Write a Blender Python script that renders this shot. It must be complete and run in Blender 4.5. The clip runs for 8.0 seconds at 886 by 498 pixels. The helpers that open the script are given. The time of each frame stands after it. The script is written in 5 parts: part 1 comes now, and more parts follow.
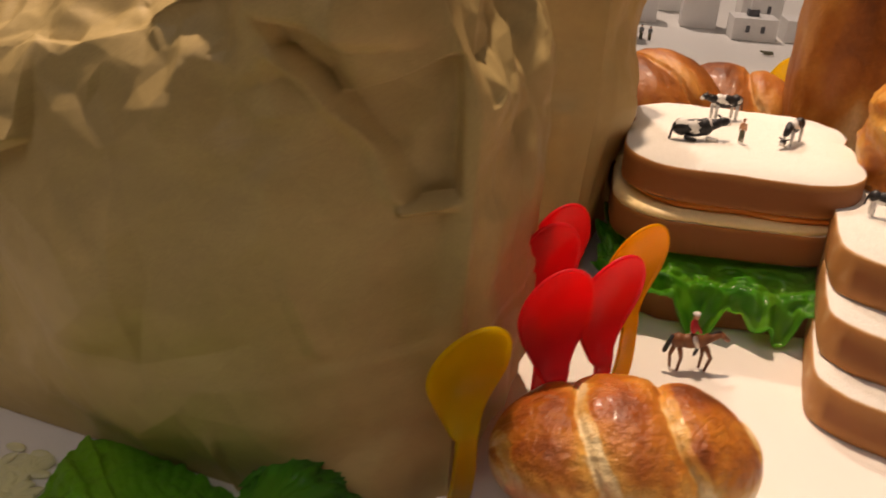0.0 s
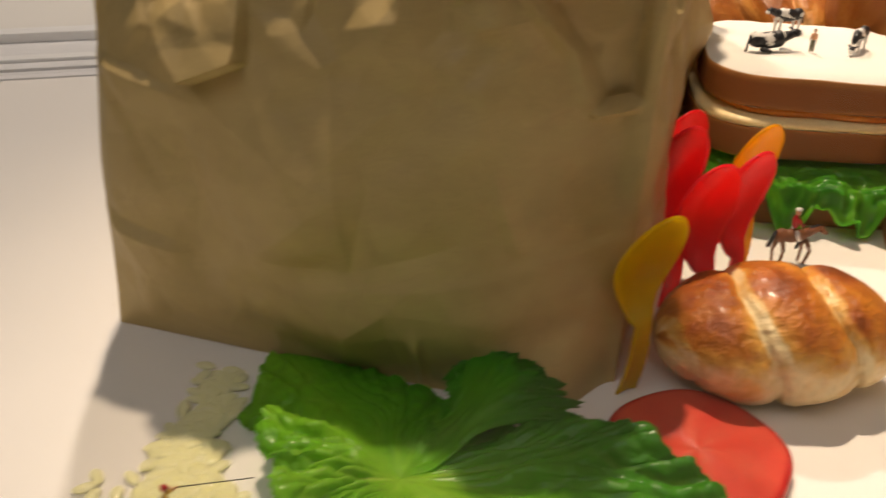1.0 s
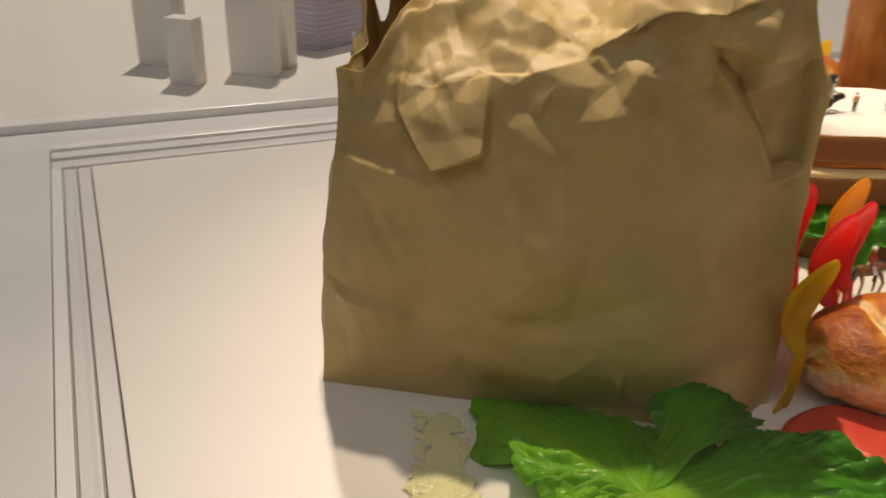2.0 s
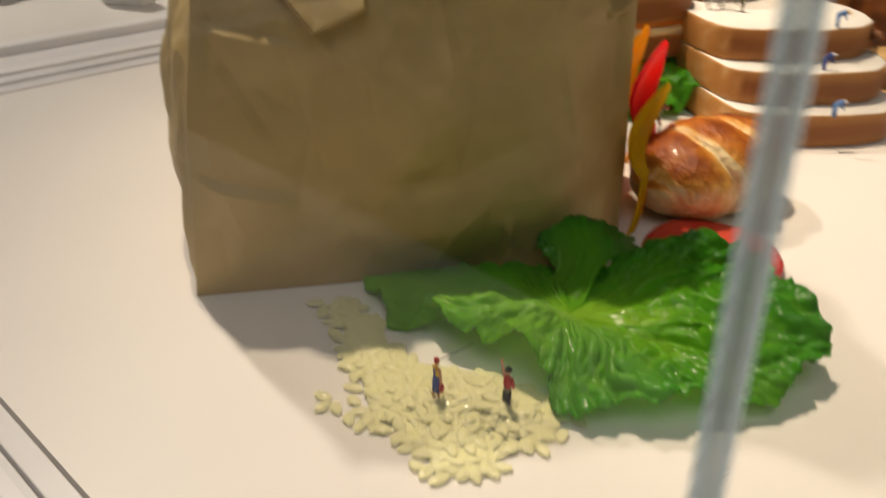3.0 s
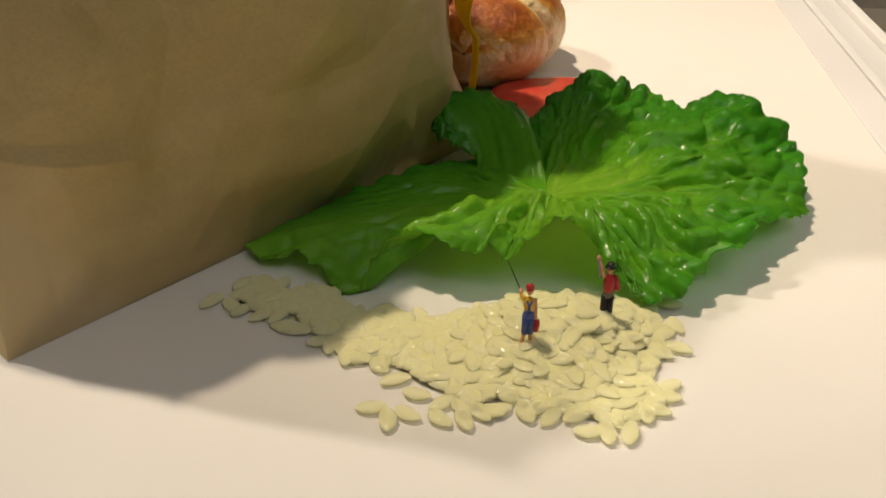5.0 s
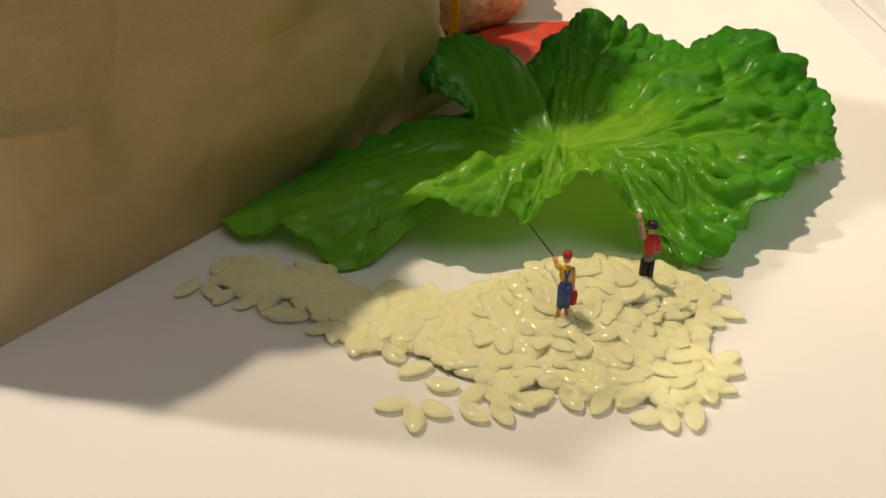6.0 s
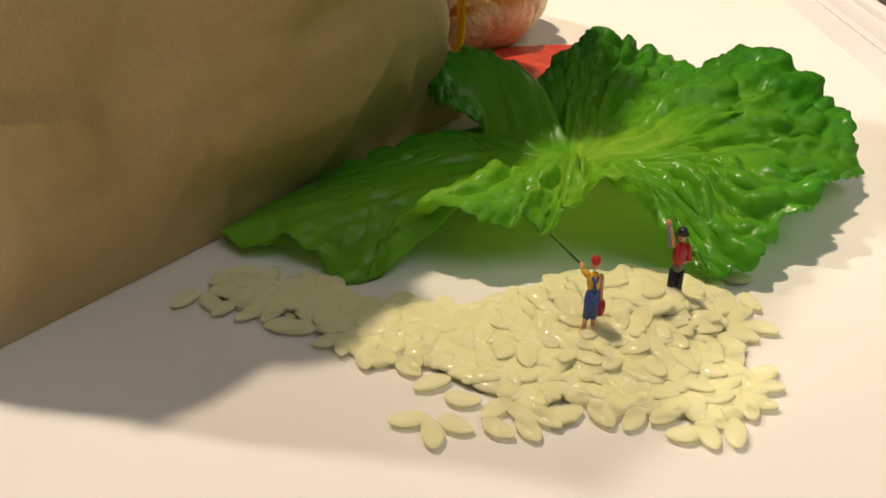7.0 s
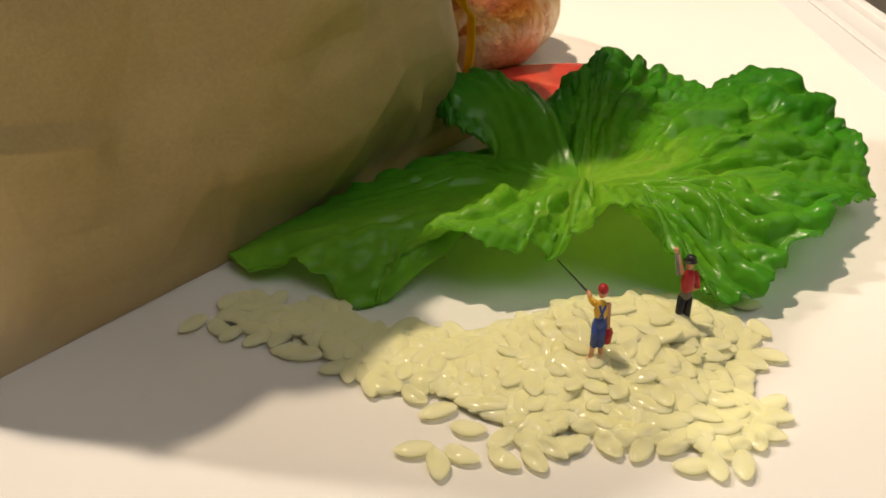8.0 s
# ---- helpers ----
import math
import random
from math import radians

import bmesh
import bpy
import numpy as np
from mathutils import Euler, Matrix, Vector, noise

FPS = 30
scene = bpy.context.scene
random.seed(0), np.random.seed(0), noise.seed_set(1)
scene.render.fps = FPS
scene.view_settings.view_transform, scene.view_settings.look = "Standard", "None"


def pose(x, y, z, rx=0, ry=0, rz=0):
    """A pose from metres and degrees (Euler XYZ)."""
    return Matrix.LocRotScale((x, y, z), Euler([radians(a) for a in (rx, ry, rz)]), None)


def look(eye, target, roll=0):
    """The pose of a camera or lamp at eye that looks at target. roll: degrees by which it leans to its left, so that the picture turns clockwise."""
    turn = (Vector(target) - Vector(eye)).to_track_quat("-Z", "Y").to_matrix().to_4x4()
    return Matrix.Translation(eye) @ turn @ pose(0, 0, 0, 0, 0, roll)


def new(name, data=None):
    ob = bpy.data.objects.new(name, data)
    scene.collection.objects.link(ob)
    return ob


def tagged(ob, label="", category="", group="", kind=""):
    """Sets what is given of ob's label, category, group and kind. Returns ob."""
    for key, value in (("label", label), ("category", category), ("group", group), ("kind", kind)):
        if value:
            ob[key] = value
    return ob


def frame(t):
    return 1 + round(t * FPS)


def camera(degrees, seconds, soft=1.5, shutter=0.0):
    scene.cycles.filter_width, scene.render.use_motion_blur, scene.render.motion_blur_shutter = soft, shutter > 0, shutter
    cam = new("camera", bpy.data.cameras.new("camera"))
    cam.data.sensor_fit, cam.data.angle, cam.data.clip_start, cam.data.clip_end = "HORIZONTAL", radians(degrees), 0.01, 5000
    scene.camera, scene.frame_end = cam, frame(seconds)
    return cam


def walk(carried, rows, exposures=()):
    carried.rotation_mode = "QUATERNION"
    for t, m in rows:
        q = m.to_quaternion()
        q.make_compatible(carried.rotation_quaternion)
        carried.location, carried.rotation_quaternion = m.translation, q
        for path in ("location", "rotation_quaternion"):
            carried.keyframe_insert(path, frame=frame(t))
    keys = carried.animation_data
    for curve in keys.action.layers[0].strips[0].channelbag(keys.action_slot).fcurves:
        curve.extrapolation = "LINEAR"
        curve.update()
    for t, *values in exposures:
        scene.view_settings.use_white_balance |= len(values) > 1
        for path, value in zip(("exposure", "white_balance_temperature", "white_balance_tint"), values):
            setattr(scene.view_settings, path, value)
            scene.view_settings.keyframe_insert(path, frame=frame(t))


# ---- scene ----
from mathutils.geometry import delaunay_2d_cdt

cam = camera(53.1, 8.0, shutter=0.4)
PATH = [
    (0, (0.12, -0.317, 0.214), (0.539, 1.43, -0.665), 3.7),
    (0.2, (0.109, -0.316, 0.207), (0.521, 1.426, -0.685), 3.5),
    (0.4, (0.097, -0.315, 0.203), (0.511, 1.402, -0.735), 3.1),
    (0.6, (0.076, -0.322, 0.208), (0.511, 1.394, -0.722), 3.1),
    (0.8, (0.058, -0.325, 0.21), (0.507, 1.366, -0.759), 2.4),
    (1, (0.038, -0.325, 0.207), (0.557, 1.345, -0.765), 2.0),
    (1.2, (0.006, -0.331, 0.206), (0.466, 1.369, -0.742), -0.1),
    (2.3, (-0.104, -0.333, 0.237), (0.781, 1.247, -0.611), 0.7),
    (2.4, (-0.113, -0.325, 0.231), (0.855, 1.198, -0.634), 0.8),
    (2.5, (-0.118, -0.311, 0.217), (0.946, 1.146, -0.645), 1.9),
    (2.6, (-0.122, -0.304, 0.217), (0.987, 1.096, -0.683), 2.7),
    (2.8, (-0.131, -0.303, 0.203), (1.034, 1.054, -0.692), 1.0),
    (3, (-0.153, -0.298, 0.193), (1.104, 0.95, -0.736), 0.9),
    (3.1, (-0.162, -0.282, 0.183), (1.165, 0.894, -0.742), 1.6),
    (3.2, (-0.175, -0.272, 0.178), (1.204, 0.856, -0.731), 1.4),
    (3.5, (-0.205, -0.241, 0.177), (1.29, 0.77, -0.683), -1.4),
    (3.8, (-0.212, -0.198, 0.17), (1.386, 0.626, -0.706), -2.6),
    (4, (-0.209, -0.172, 0.164), (1.426, 0.521, -0.757), -2.3),
    (4.3, (-0.195, -0.147, 0.153), (1.487, 0.336, -0.814), -0.9),
    (4.5, (-0.183, -0.144, 0.146), (1.513, 0.244, -0.84), -0.3),
    (5, (-0.157, -0.127, 0.135), (1.557, 0.099, -0.87), 0.6),
    (5.2, (-0.151, -0.12, 0.131), (1.546, 0.081, -0.908), -1.1),
    (6.3, (-0.13, -0.106, 0.117), (1.558, -0.031, -0.952), 0.5),
    (6.5, (-0.13, -0.104, 0.114), (1.576, -0.029, -0.928), 0.5),
    (7, (-0.127, -0.101, 0.107), (1.613, -0.034, -0.877), 0.9),
    (7.5, (-0.124, -0.104, 0.107), (1.621, -0.032, -0.869), 0.8),
    (8, (-0.125, -0.102, 0.11), (1.624, -0.006, -0.856), 0.6),
]
walk(cam, [(t, look(eye, target, roll)) for t, eye, target, roll in PATH],
     exposures=((0.0, -0.26, 7150, 24), (0.5, -0.19, 7050, 21), (0.8, -0.02, 6800, 16), (1.0, 0.0, 6700, 14), (1.2, 0.0, 6350, 11), (2.3, -0.08, 6600, 12), (3.5, -0.12, 6500, 10), (5.0, -0.13, 6480, 10), (8.0, 0.06, 6500, 11)))

# ---- light of the room, with added fill lamps ----
SKY = bpy.data.worlds.new("room_dark")
scene.world = SKY
SKY.use_nodes = True
SKY.node_tree.nodes["Background"].inputs[0].default_value = (1.0, 0.85, 0.68, 1)
SKY.node_tree.nodes["Background"].inputs[1].default_value = 0.05
scene.view_settings.exposure = 0.0


def spot(name, eye, target, watts, colour, radius, cone, blend=0.6):
    data = bpy.data.lights.new(name, "SPOT")
    data.energy, data.color, data.shadow_soft_size = watts, colour, radius
    data.spot_size, data.spot_blend = radians(cone), blend
    ob = new(name, data)
    ob.matrix_world = look(eye, target)
    return ob


def area(name, eye, target, watts, colour, size):
    data = bpy.data.lights.new(name, "AREA")
    data.energy, data.color, data.size = watts, colour, size
    ob = new(name, data)
    ob.matrix_world = look(eye, target)
    return ob


WARM = (1.0, 0.80, 0.58)
spot("overhead_spot", (0.22, 0.42, 1.65), (0.46, -0.26, 0.0), 140, WARM, 0.035, 47, 1.0)
spot("overhead_spot", (-0.55, 0.95, 1.9), (0.15, 0.0, 0.0), 3, WARM, 0.05, 110, 1.0)
spot("overhead_spot", (0.38, 1.45, 1.9), (0.27, 0.66, 0.0), 118, (1.0, 0.87, 0.74), 0.05, 60)
# helper spot, added to lift the pastries and loaves the main beam misses
spot("overhead_spot", (0.78, 0.62, 1.75), (0.52, 0.24, 0.0), 55, WARM, 0.035, 20, 1.0)
# soft fill, added in place of the room's general light
area("room_fill", (-0.85, -1.00, 2.25), (0.0, 0.0, 0.0), 14.5, (1.0, 0.97, 0.95), 1.6)
# unseen lamp, added only to brighten the far wall
area("wall_fill", (3.3, -1.8, 2.4), (4.0, -1.8, 1.0), 22, (1.0, 0.90, 0.76), 0.8)


# ---- materials ----
def nodes_of(name):
    m = bpy.data.materials.new(name)
    m.use_nodes = True
    t = m.node_tree
    return m, t, t.nodes["Principled BSDF"]


def add(t, kind, **values):
    n = t.nodes.new(kind)
    for k, v in values.items():
        if k in n.inputs:
            n.inputs[k].default_value = v
    return n


def ramp(t, stops):
    n = t.nodes.new("ShaderNodeValToRGB")
    while len(n.color_ramp.elements) < len(stops):
        n.color_ramp.elements.new(0.5)
    for e, (p, c) in zip(n.color_ramp.elements, stops):
        e.position, e.color = p, (*c, 1)
    return n


def mixrgb(t, fac, a, b, kind="MIX"):
    n = t.nodes.new("ShaderNodeMix")
    n.data_type, n.blend_type = "RGBA", kind
    for sock, v in ((n.inputs[0], fac), (n.inputs[6], a), (n.inputs[7], b)):
        if hasattr(v, "is_output"):
            t.links.new(v, sock)
        elif isinstance(v, tuple):
            sock.default_value = (*v, 1)
        else:
            sock.default_value = v
    return n.outputs[2]


def coat(name, a, b, scale=60.0, rough=0.5, grain=800.0, bump=0.15, relief=0.0005, spec=0.4, metal=0.0, sss=0.0, coat_w=0.0,
         stretch=None, extra=None, mottle=1.0):
    """A procedural surface: two tones blended by noise, a fine grain in relief."""
    m, t, p = nodes_of(name)
    co = t.nodes.new("ShaderNodeTexCoord")
    src = co.outputs["Object"]
    if stretch:
        mp = t.nodes.new("ShaderNodeMapping")
        mp.inputs["Scale"].default_value = stretch
        t.links.new(src, mp.inputs[0])
        src = mp.outputs[0]
    n1 = add(t, "ShaderNodeTexNoise", Scale=scale, Detail=5.0, Roughness=0.6)
    n2 = add(t, "ShaderNodeTexNoise", Scale=grain, Detail=3.0, Roughness=0.6)
    for n in (n1, n2):
        t.links.new(src, n.inputs["Vector"])
    r = ramp(t, ((0.3, a), (0.7, b)))
    t.links.new(n1.outputs[0], r.inputs[0])
    col = r.outputs[0]
    lo, hi = 1 - 0.14 * mottle, 1 + 0.08 * mottle
    g = ramp(t, ((0.25, (lo, lo, lo)), (0.75, (hi, hi, hi))))
    t.links.new(n2.outputs[0], g.inputs[0])
    col = mixrgb(t, 1.0, col, g.outputs[0], "MULTIPLY")
    if extra:
        col = extra(t, src, col)
    t.links.new(col, p.inputs["Base Color"])
    bp = add(t, "ShaderNodeBump", Strength=bump, Distance=relief)
    t.links.new(n2.outputs[0], bp.inputs["Height"])
    t.links.new(bp.outputs[0], p.inputs["Normal"])
    p.inputs["Roughness"].default_value = rough
    p.inputs["Metallic"].default_value = metal
    p.inputs["Specular IOR Level"].default_value = spec
    p.inputs["Coat Weight"].default_value = coat_w
    p.inputs["Coat Roughness"].default_value = 0.12
    if sss:
        p.inputs["Subsurface Weight"].default_value = sss
        p.inputs["Subsurface Radius"].default_value = (1.0, 0.85, 0.5)
        p.inputs["Subsurface Scale"].default_value = 0.005
    return m


def toned(name, stops, rough=0.45, blotch=90.0, blotch_amount=0.35, grain=700.0, bump=0.3, relief=0.0006, coat_w=0.0, spec=0.4, translucent=0.0,
          sss=0.0, chan=0):
    """A surface whose pigment follows the mesh's own 'tone' attribute, broken up by noise."""
    m, t, p = nodes_of(name)
    co = t.nodes.new("ShaderNodeTexCoord")
    at = t.nodes.new("ShaderNodeAttribute")
    at.attribute_name = "tone"
    sep = t.nodes.new("ShaderNodeSeparateColor")
    t.links.new(at.outputs["Color"], sep.inputs[0])
    n1 = add(t, "ShaderNodeTexNoise", Scale=blotch, Detail=6.0, Roughness=0.65)
    n2 = add(t, "ShaderNodeTexNoise", Scale=grain, Detail=4.0, Roughness=0.6)
    for n in (n1, n2):
        t.links.new(co.outputs["Object"], n.inputs["Vector"])
    sub = t.nodes.new("ShaderNodeMath")
    sub.operation = "MULTIPLY_ADD"
    t.links.new(n1.outputs[0], sub.inputs[0])
    sub.inputs[1].default_value = blotch_amount
    sub.inputs[2].default_value = -blotch_amount / 2
    addn = t.nodes.new("ShaderNodeMath")
    addn.operation = "ADD"
    t.links.new(sep.outputs[chan], addn.inputs[0])
    t.links.new(sub.outputs[0], addn.inputs[1])
    r = ramp(t, stops)
    t.links.new(addn.outputs[0], r.inputs[0])
    g = ramp(t, ((0.25, (0.85, 0.85, 0.85)), (0.75, (1.1, 1.1, 1.1))))
    t.links.new(n2.outputs[0], g.inputs[0])
    col = mixrgb(t, 1.0, r.outputs[0], g.outputs[0], "MULTIPLY")
    t.links.new(col, p.inputs["Base Color"])
    bp = add(t, "ShaderNodeBump", Strength=bump, Distance=relief)
    t.links.new(n2.outputs[0], bp.inputs["Height"])
    t.links.new(bp.outputs[0], p.inputs["Normal"])
    p.inputs["Roughness"].default_value = rough
    p.inputs["Specular IOR Level"].default_value = spec
    p.inputs["Coat Weight"].default_value = coat_w
    p.inputs["Coat Roughness"].default_value = 0.15
    if sss:
        p.inputs["Subsurface Weight"].default_value = sss
        p.inputs["Subsurface Radius"].default_value = (1.0, 0.5, 0.3)
        p.inputs["Subsurface Scale"].default_value = 0.003
    if translucent:
        tr = t.nodes.new("ShaderNodeBsdfTranslucent")
        thin = add(t, "ShaderNodeGamma", Gamma=0.55)
        t.links.new(col, thin.inputs[0])
        t.links.new(thin.outputs[0], tr.inputs[0])
        t.links.new(bp.outputs[0], tr.inputs["Normal"])
        mx = t.nodes.new("ShaderNodeMixShader")
        mx.inputs[0].default_value = translucent
        t.links.new(p.outputs[0], mx.inputs[1])
        t.links.new(tr.outputs[0], mx.inputs[2])
        t.links.new(mx.outputs[0], t.nodes["Material Output"].inputs[0])
    return m


def pane_material():
    m, t, p = nodes_of("clear_pane")
    t.nodes.remove(p)
    tr, gl = t.nodes.new("ShaderNodeBsdfTransparent"), t.nodes.new("ShaderNodeBsdfGlossy")
    tr.inputs[0].default_value = (0.985, 0.99, 0.988, 1)
    gl.inputs["Roughness"].default_value = 0.02
    fr = add(t, "ShaderNodeFresnel", IOR=1.45)
    half = t.nodes.new("ShaderNodeMath")
    half.operation = "MULTIPLY"
    half.inputs[1].default_value = 0.07
    mx = t.nodes.new("ShaderNodeMixShader")
    t.links.new(fr.outputs[0], half.inputs[0])
    t.links.new(half.outputs[0], mx.inputs[0])
    t.links.new(tr.outputs[0], mx.inputs[1])
    t.links.new(gl.outputs[0], mx.inputs[2])
    t.links.new(mx.outputs[0], t.nodes["Material Output"].inputs[0])
    return m


def edge_material(name, marks, tint, scale):
    """Polished acrylic corner: hazy, pale blue, slanting reflections painted in as faint bands."""
    m, t, p = nodes_of(name)
    p.inputs["Base Color"].default_value = (*tint, 1)
    p.inputs["Roughness"].default_value = 0.35
    p.inputs["Subsurface Weight"].default_value = 0.3
    p.inputs["Subsurface Scale"].default_value = 0.002
    co, mp = t.nodes.new("ShaderNodeTexCoord"), t.nodes.new("ShaderNodeMapping")
    mp.inputs["Rotation"].default_value = (0.75, 0.45, 0.0)
    wave = add(t, "ShaderNodeTexWave", Scale=scale, Distortion=1.5, Detail=2.0)
    fog = add(t, "ShaderNodeTexNoise", Scale=45.0, Detail=3.0)
    t.links.new(co.outputs["Object"], mp.inputs[0])
    t.links.new(mp.outputs[0], wave.inputs["Vector"])
    t.links.new(co.outputs["Object"], fog.inputs["Vector"])
    mul = t.nodes.new("ShaderNodeMath")
    mul.operation = "MULTIPLY_ADD"
    mul.inputs[1].default_value, mul.inputs[2].default_value = marks
    t.links.new(wave.outputs[1], mul.inputs[0])
    both = t.nodes.new("ShaderNodeMath")
    both.operation = "MULTIPLY_ADD"
    both.inputs[1].default_value = 0.5
    t.links.new(fog.outputs[0], both.inputs[0])
    t.links.new(mul.outputs[0], both.inputs[2])
    clear, mx = t.nodes.new("ShaderNodeBsdfTransparent"), t.nodes.new("ShaderNodeMixShader")
    clear.inputs[0].default_value = (0.86, 0.93, 0.95, 1)
    t.links.new(both.outputs[0], mx.inputs[0])
    t.links.new(clear.outputs[0], mx.inputs[1])
    pipe, glow = t.nodes.new("ShaderNodeBsdfTranslucent"), t.nodes.new("ShaderNodeMixShader")
    pipe.inputs[0].default_value = (*[min(1.0, c * 1.14) for c in tint], 1)
    glow.inputs[0].default_value = 0.65
    t.links.new(p.outputs[0], glow.inputs[1])
    t.links.new(pipe.outputs[0], glow.inputs[2])
    t.links.new(glow.outputs[0], mx.inputs[2])
    t.links.new(mx.outputs[0], t.nodes["Material Output"].inputs[0])
    return m


def streaked_material():
    """The lower acrylic corner: half clear, frosted grey blue, slanting reflections painted in white."""
    m, t, p = nodes_of("acrylic_edge_reflections")
    co, dot, fog = t.nodes.new("ShaderNodeTexCoord"), t.nodes.new("ShaderNodeVectorMath"), add(t, "ShaderNodeTexNoise", Scale=900.0, Detail=2.0)
    dot.operation = "DOT_PRODUCT"
    dot.inputs[1].default_value = (4200.0, -4200.0, 9000.0)
    wave = t.nodes.new("ShaderNodeMath")
    wave.operation = "SINE"
    t.links.new(co.outputs["Object"], dot.inputs[0])
    t.links.new(co.outputs["Object"], fog.inputs["Vector"])
    t.links.new(dot.outputs["Value"], wave.inputs[0])
    mark = ramp(t, ((0.45, (0, 0, 0)), (0.95, (1, 1, 1))))
    t.links.new(wave.outputs[0], mark.inputs[0])
    base = ramp(t, ((0.35, (0.42, 0.50, 0.56)), (0.65, (0.52, 0.60, 0.65))))
    t.links.new(fog.outputs[0], base.inputs[0])
    col = mixrgb(t, mark.outputs[0], base.outputs[0], (0.90, 0.93, 0.94))
    t.links.new(col, p.inputs["Base Color"])
    p.inputs["Roughness"].default_value = 0.4
    pipe, glow = t.nodes.new("ShaderNodeBsdfTranslucent"), t.nodes.new("ShaderNodeMixShader")
    t.links.new(col, pipe.inputs[0])
    glow.inputs[0].default_value = 0.55
    t.links.new(p.outputs[0], glow.inputs[1])
    t.links.new(pipe.outputs[0], glow.inputs[2])
    clear, mx, much = t.nodes.new("ShaderNodeBsdfTransparent"), t.nodes.new("ShaderNodeMixShader"), t.nodes.new("ShaderNodeMath")
    clear.inputs[0].default_value = (0.82, 0.89, 0.93, 1)
    much.operation = "MULTIPLY_ADD"
    much.inputs[1].default_value, much.inputs[2].default_value = 0.45, 0.45
    t.links.new(mark.outputs[0], much.inputs[0])
    t.links.new(much.outputs[0], mx.inputs[0])
    t.links.new(clear.outputs[0], mx.inputs[1])
    t.links.new(glow.outputs[0], mx.inputs[2])
    t.links.new(mx.outputs[0], t.nodes["Material Output"].inputs[0])
    return m


def let_through(m, amount, colour):
    """Thin plastic: part of the light from behind comes through it."""
    t = m.node_tree
    p = t.nodes["Principled BSDF"]
    tr, mx = t.nodes.new("ShaderNodeBsdfTranslucent"), t.nodes.new("ShaderNodeMixShader")
    tr.inputs[0].default_value = (*colour, 1)
    mx.inputs[0].default_value = amount
    t.links.new(p.outputs[0], mx.inputs[1])
    t.links.new(tr.outputs[0], mx.inputs[2])
    t.links.new(mx.outputs[0], t.nodes["Material Output"].inputs[0])
    return m


PANE, PANE_EDGE = pane_material(), edge_material("polished_acrylic_edge", (0.22, 0.32), (0.74, 0.84, 0.88), 330.0)
PANE_STREAKED = streaked_material()
# dark lines painted in for reflections seen inside the acrylic corner
REFLECTION_LINE = coat("reflection_line", (0.16, 0.19, 0.24), (0.22, 0.25, 0.30), 90.0, 0.4)
let_through(REFLECTION_LINE, 0.5, (0.30, 0.35, 0.40))
TABLE_WHITE = coat("table_white_board", (0.80, 0.77, 0.72), (0.84, 0.81, 0.76), 9.0, 0.42, 350.0, 0.02, 0.0002, mottle=0.12)
RAIL_WHITE = coat("rail_white_lacquer", (0.72, 0.71, 0.71), (0.78, 0.77, 0.77), 14.0, 0.35, 400.0, 0.02, 0.0002, mottle=0.15)
# lighter than the rails: the light on the lips' tops is in the colour
LIP_WHITE_LIT = coat("lip_white_lacquer_lit", (0.86, 0.85, 0.84), (0.9, 0.89, 0.88), 14.0, 0.3, 400.0, 0.02, 0.0002, mottle=0.15)
GROOVE = coat("groove_shadow_gap", (0.42, 0.41, 0.40), (0.50, 0.49, 0.48), 60.0, 0.8)
WALL_BEIGE = coat("wall_beige", (0.40, 0.34, 0.27), (0.46, 0.39, 0.31), 2.0, 0.8, 60.0, 0.1, 0.001)
FLOOR_TAN = coat("floor_tan", (0.50, 0.43, 0.31), (0.58, 0.50, 0.37), 3.0, 0.6, 80.0, 0.1, 0.001)
CEILING_GREY = coat("ceiling_grey", (0.30, 0.28, 0.26), (0.34, 0.32, 0.30), 2.0, 0.9)


def kraft_fibres(t, src, col):
    n = add(t, "ShaderNodeTexNoise", Scale=28.0, Detail=7.0, Roughness=0.7)
    mp = t.nodes.new("ShaderNodeMapping")
    mp.inputs["Scale"].default_value = (1.0, 1.0, 2.0)
    t.links.new(src, mp.inputs[0])
    t.links.new(mp.outputs[0], n.inputs["Vector"])
    r = ramp(t, ((0.3, (0.90, 0.89, 0.88)), (0.7, (1.06, 1.06, 1.06))))
    t.links.new(n.outputs[0], r.inputs[0])
    return mixrgb(t, 1.0, col, r.outputs[0], "MULTIPLY")


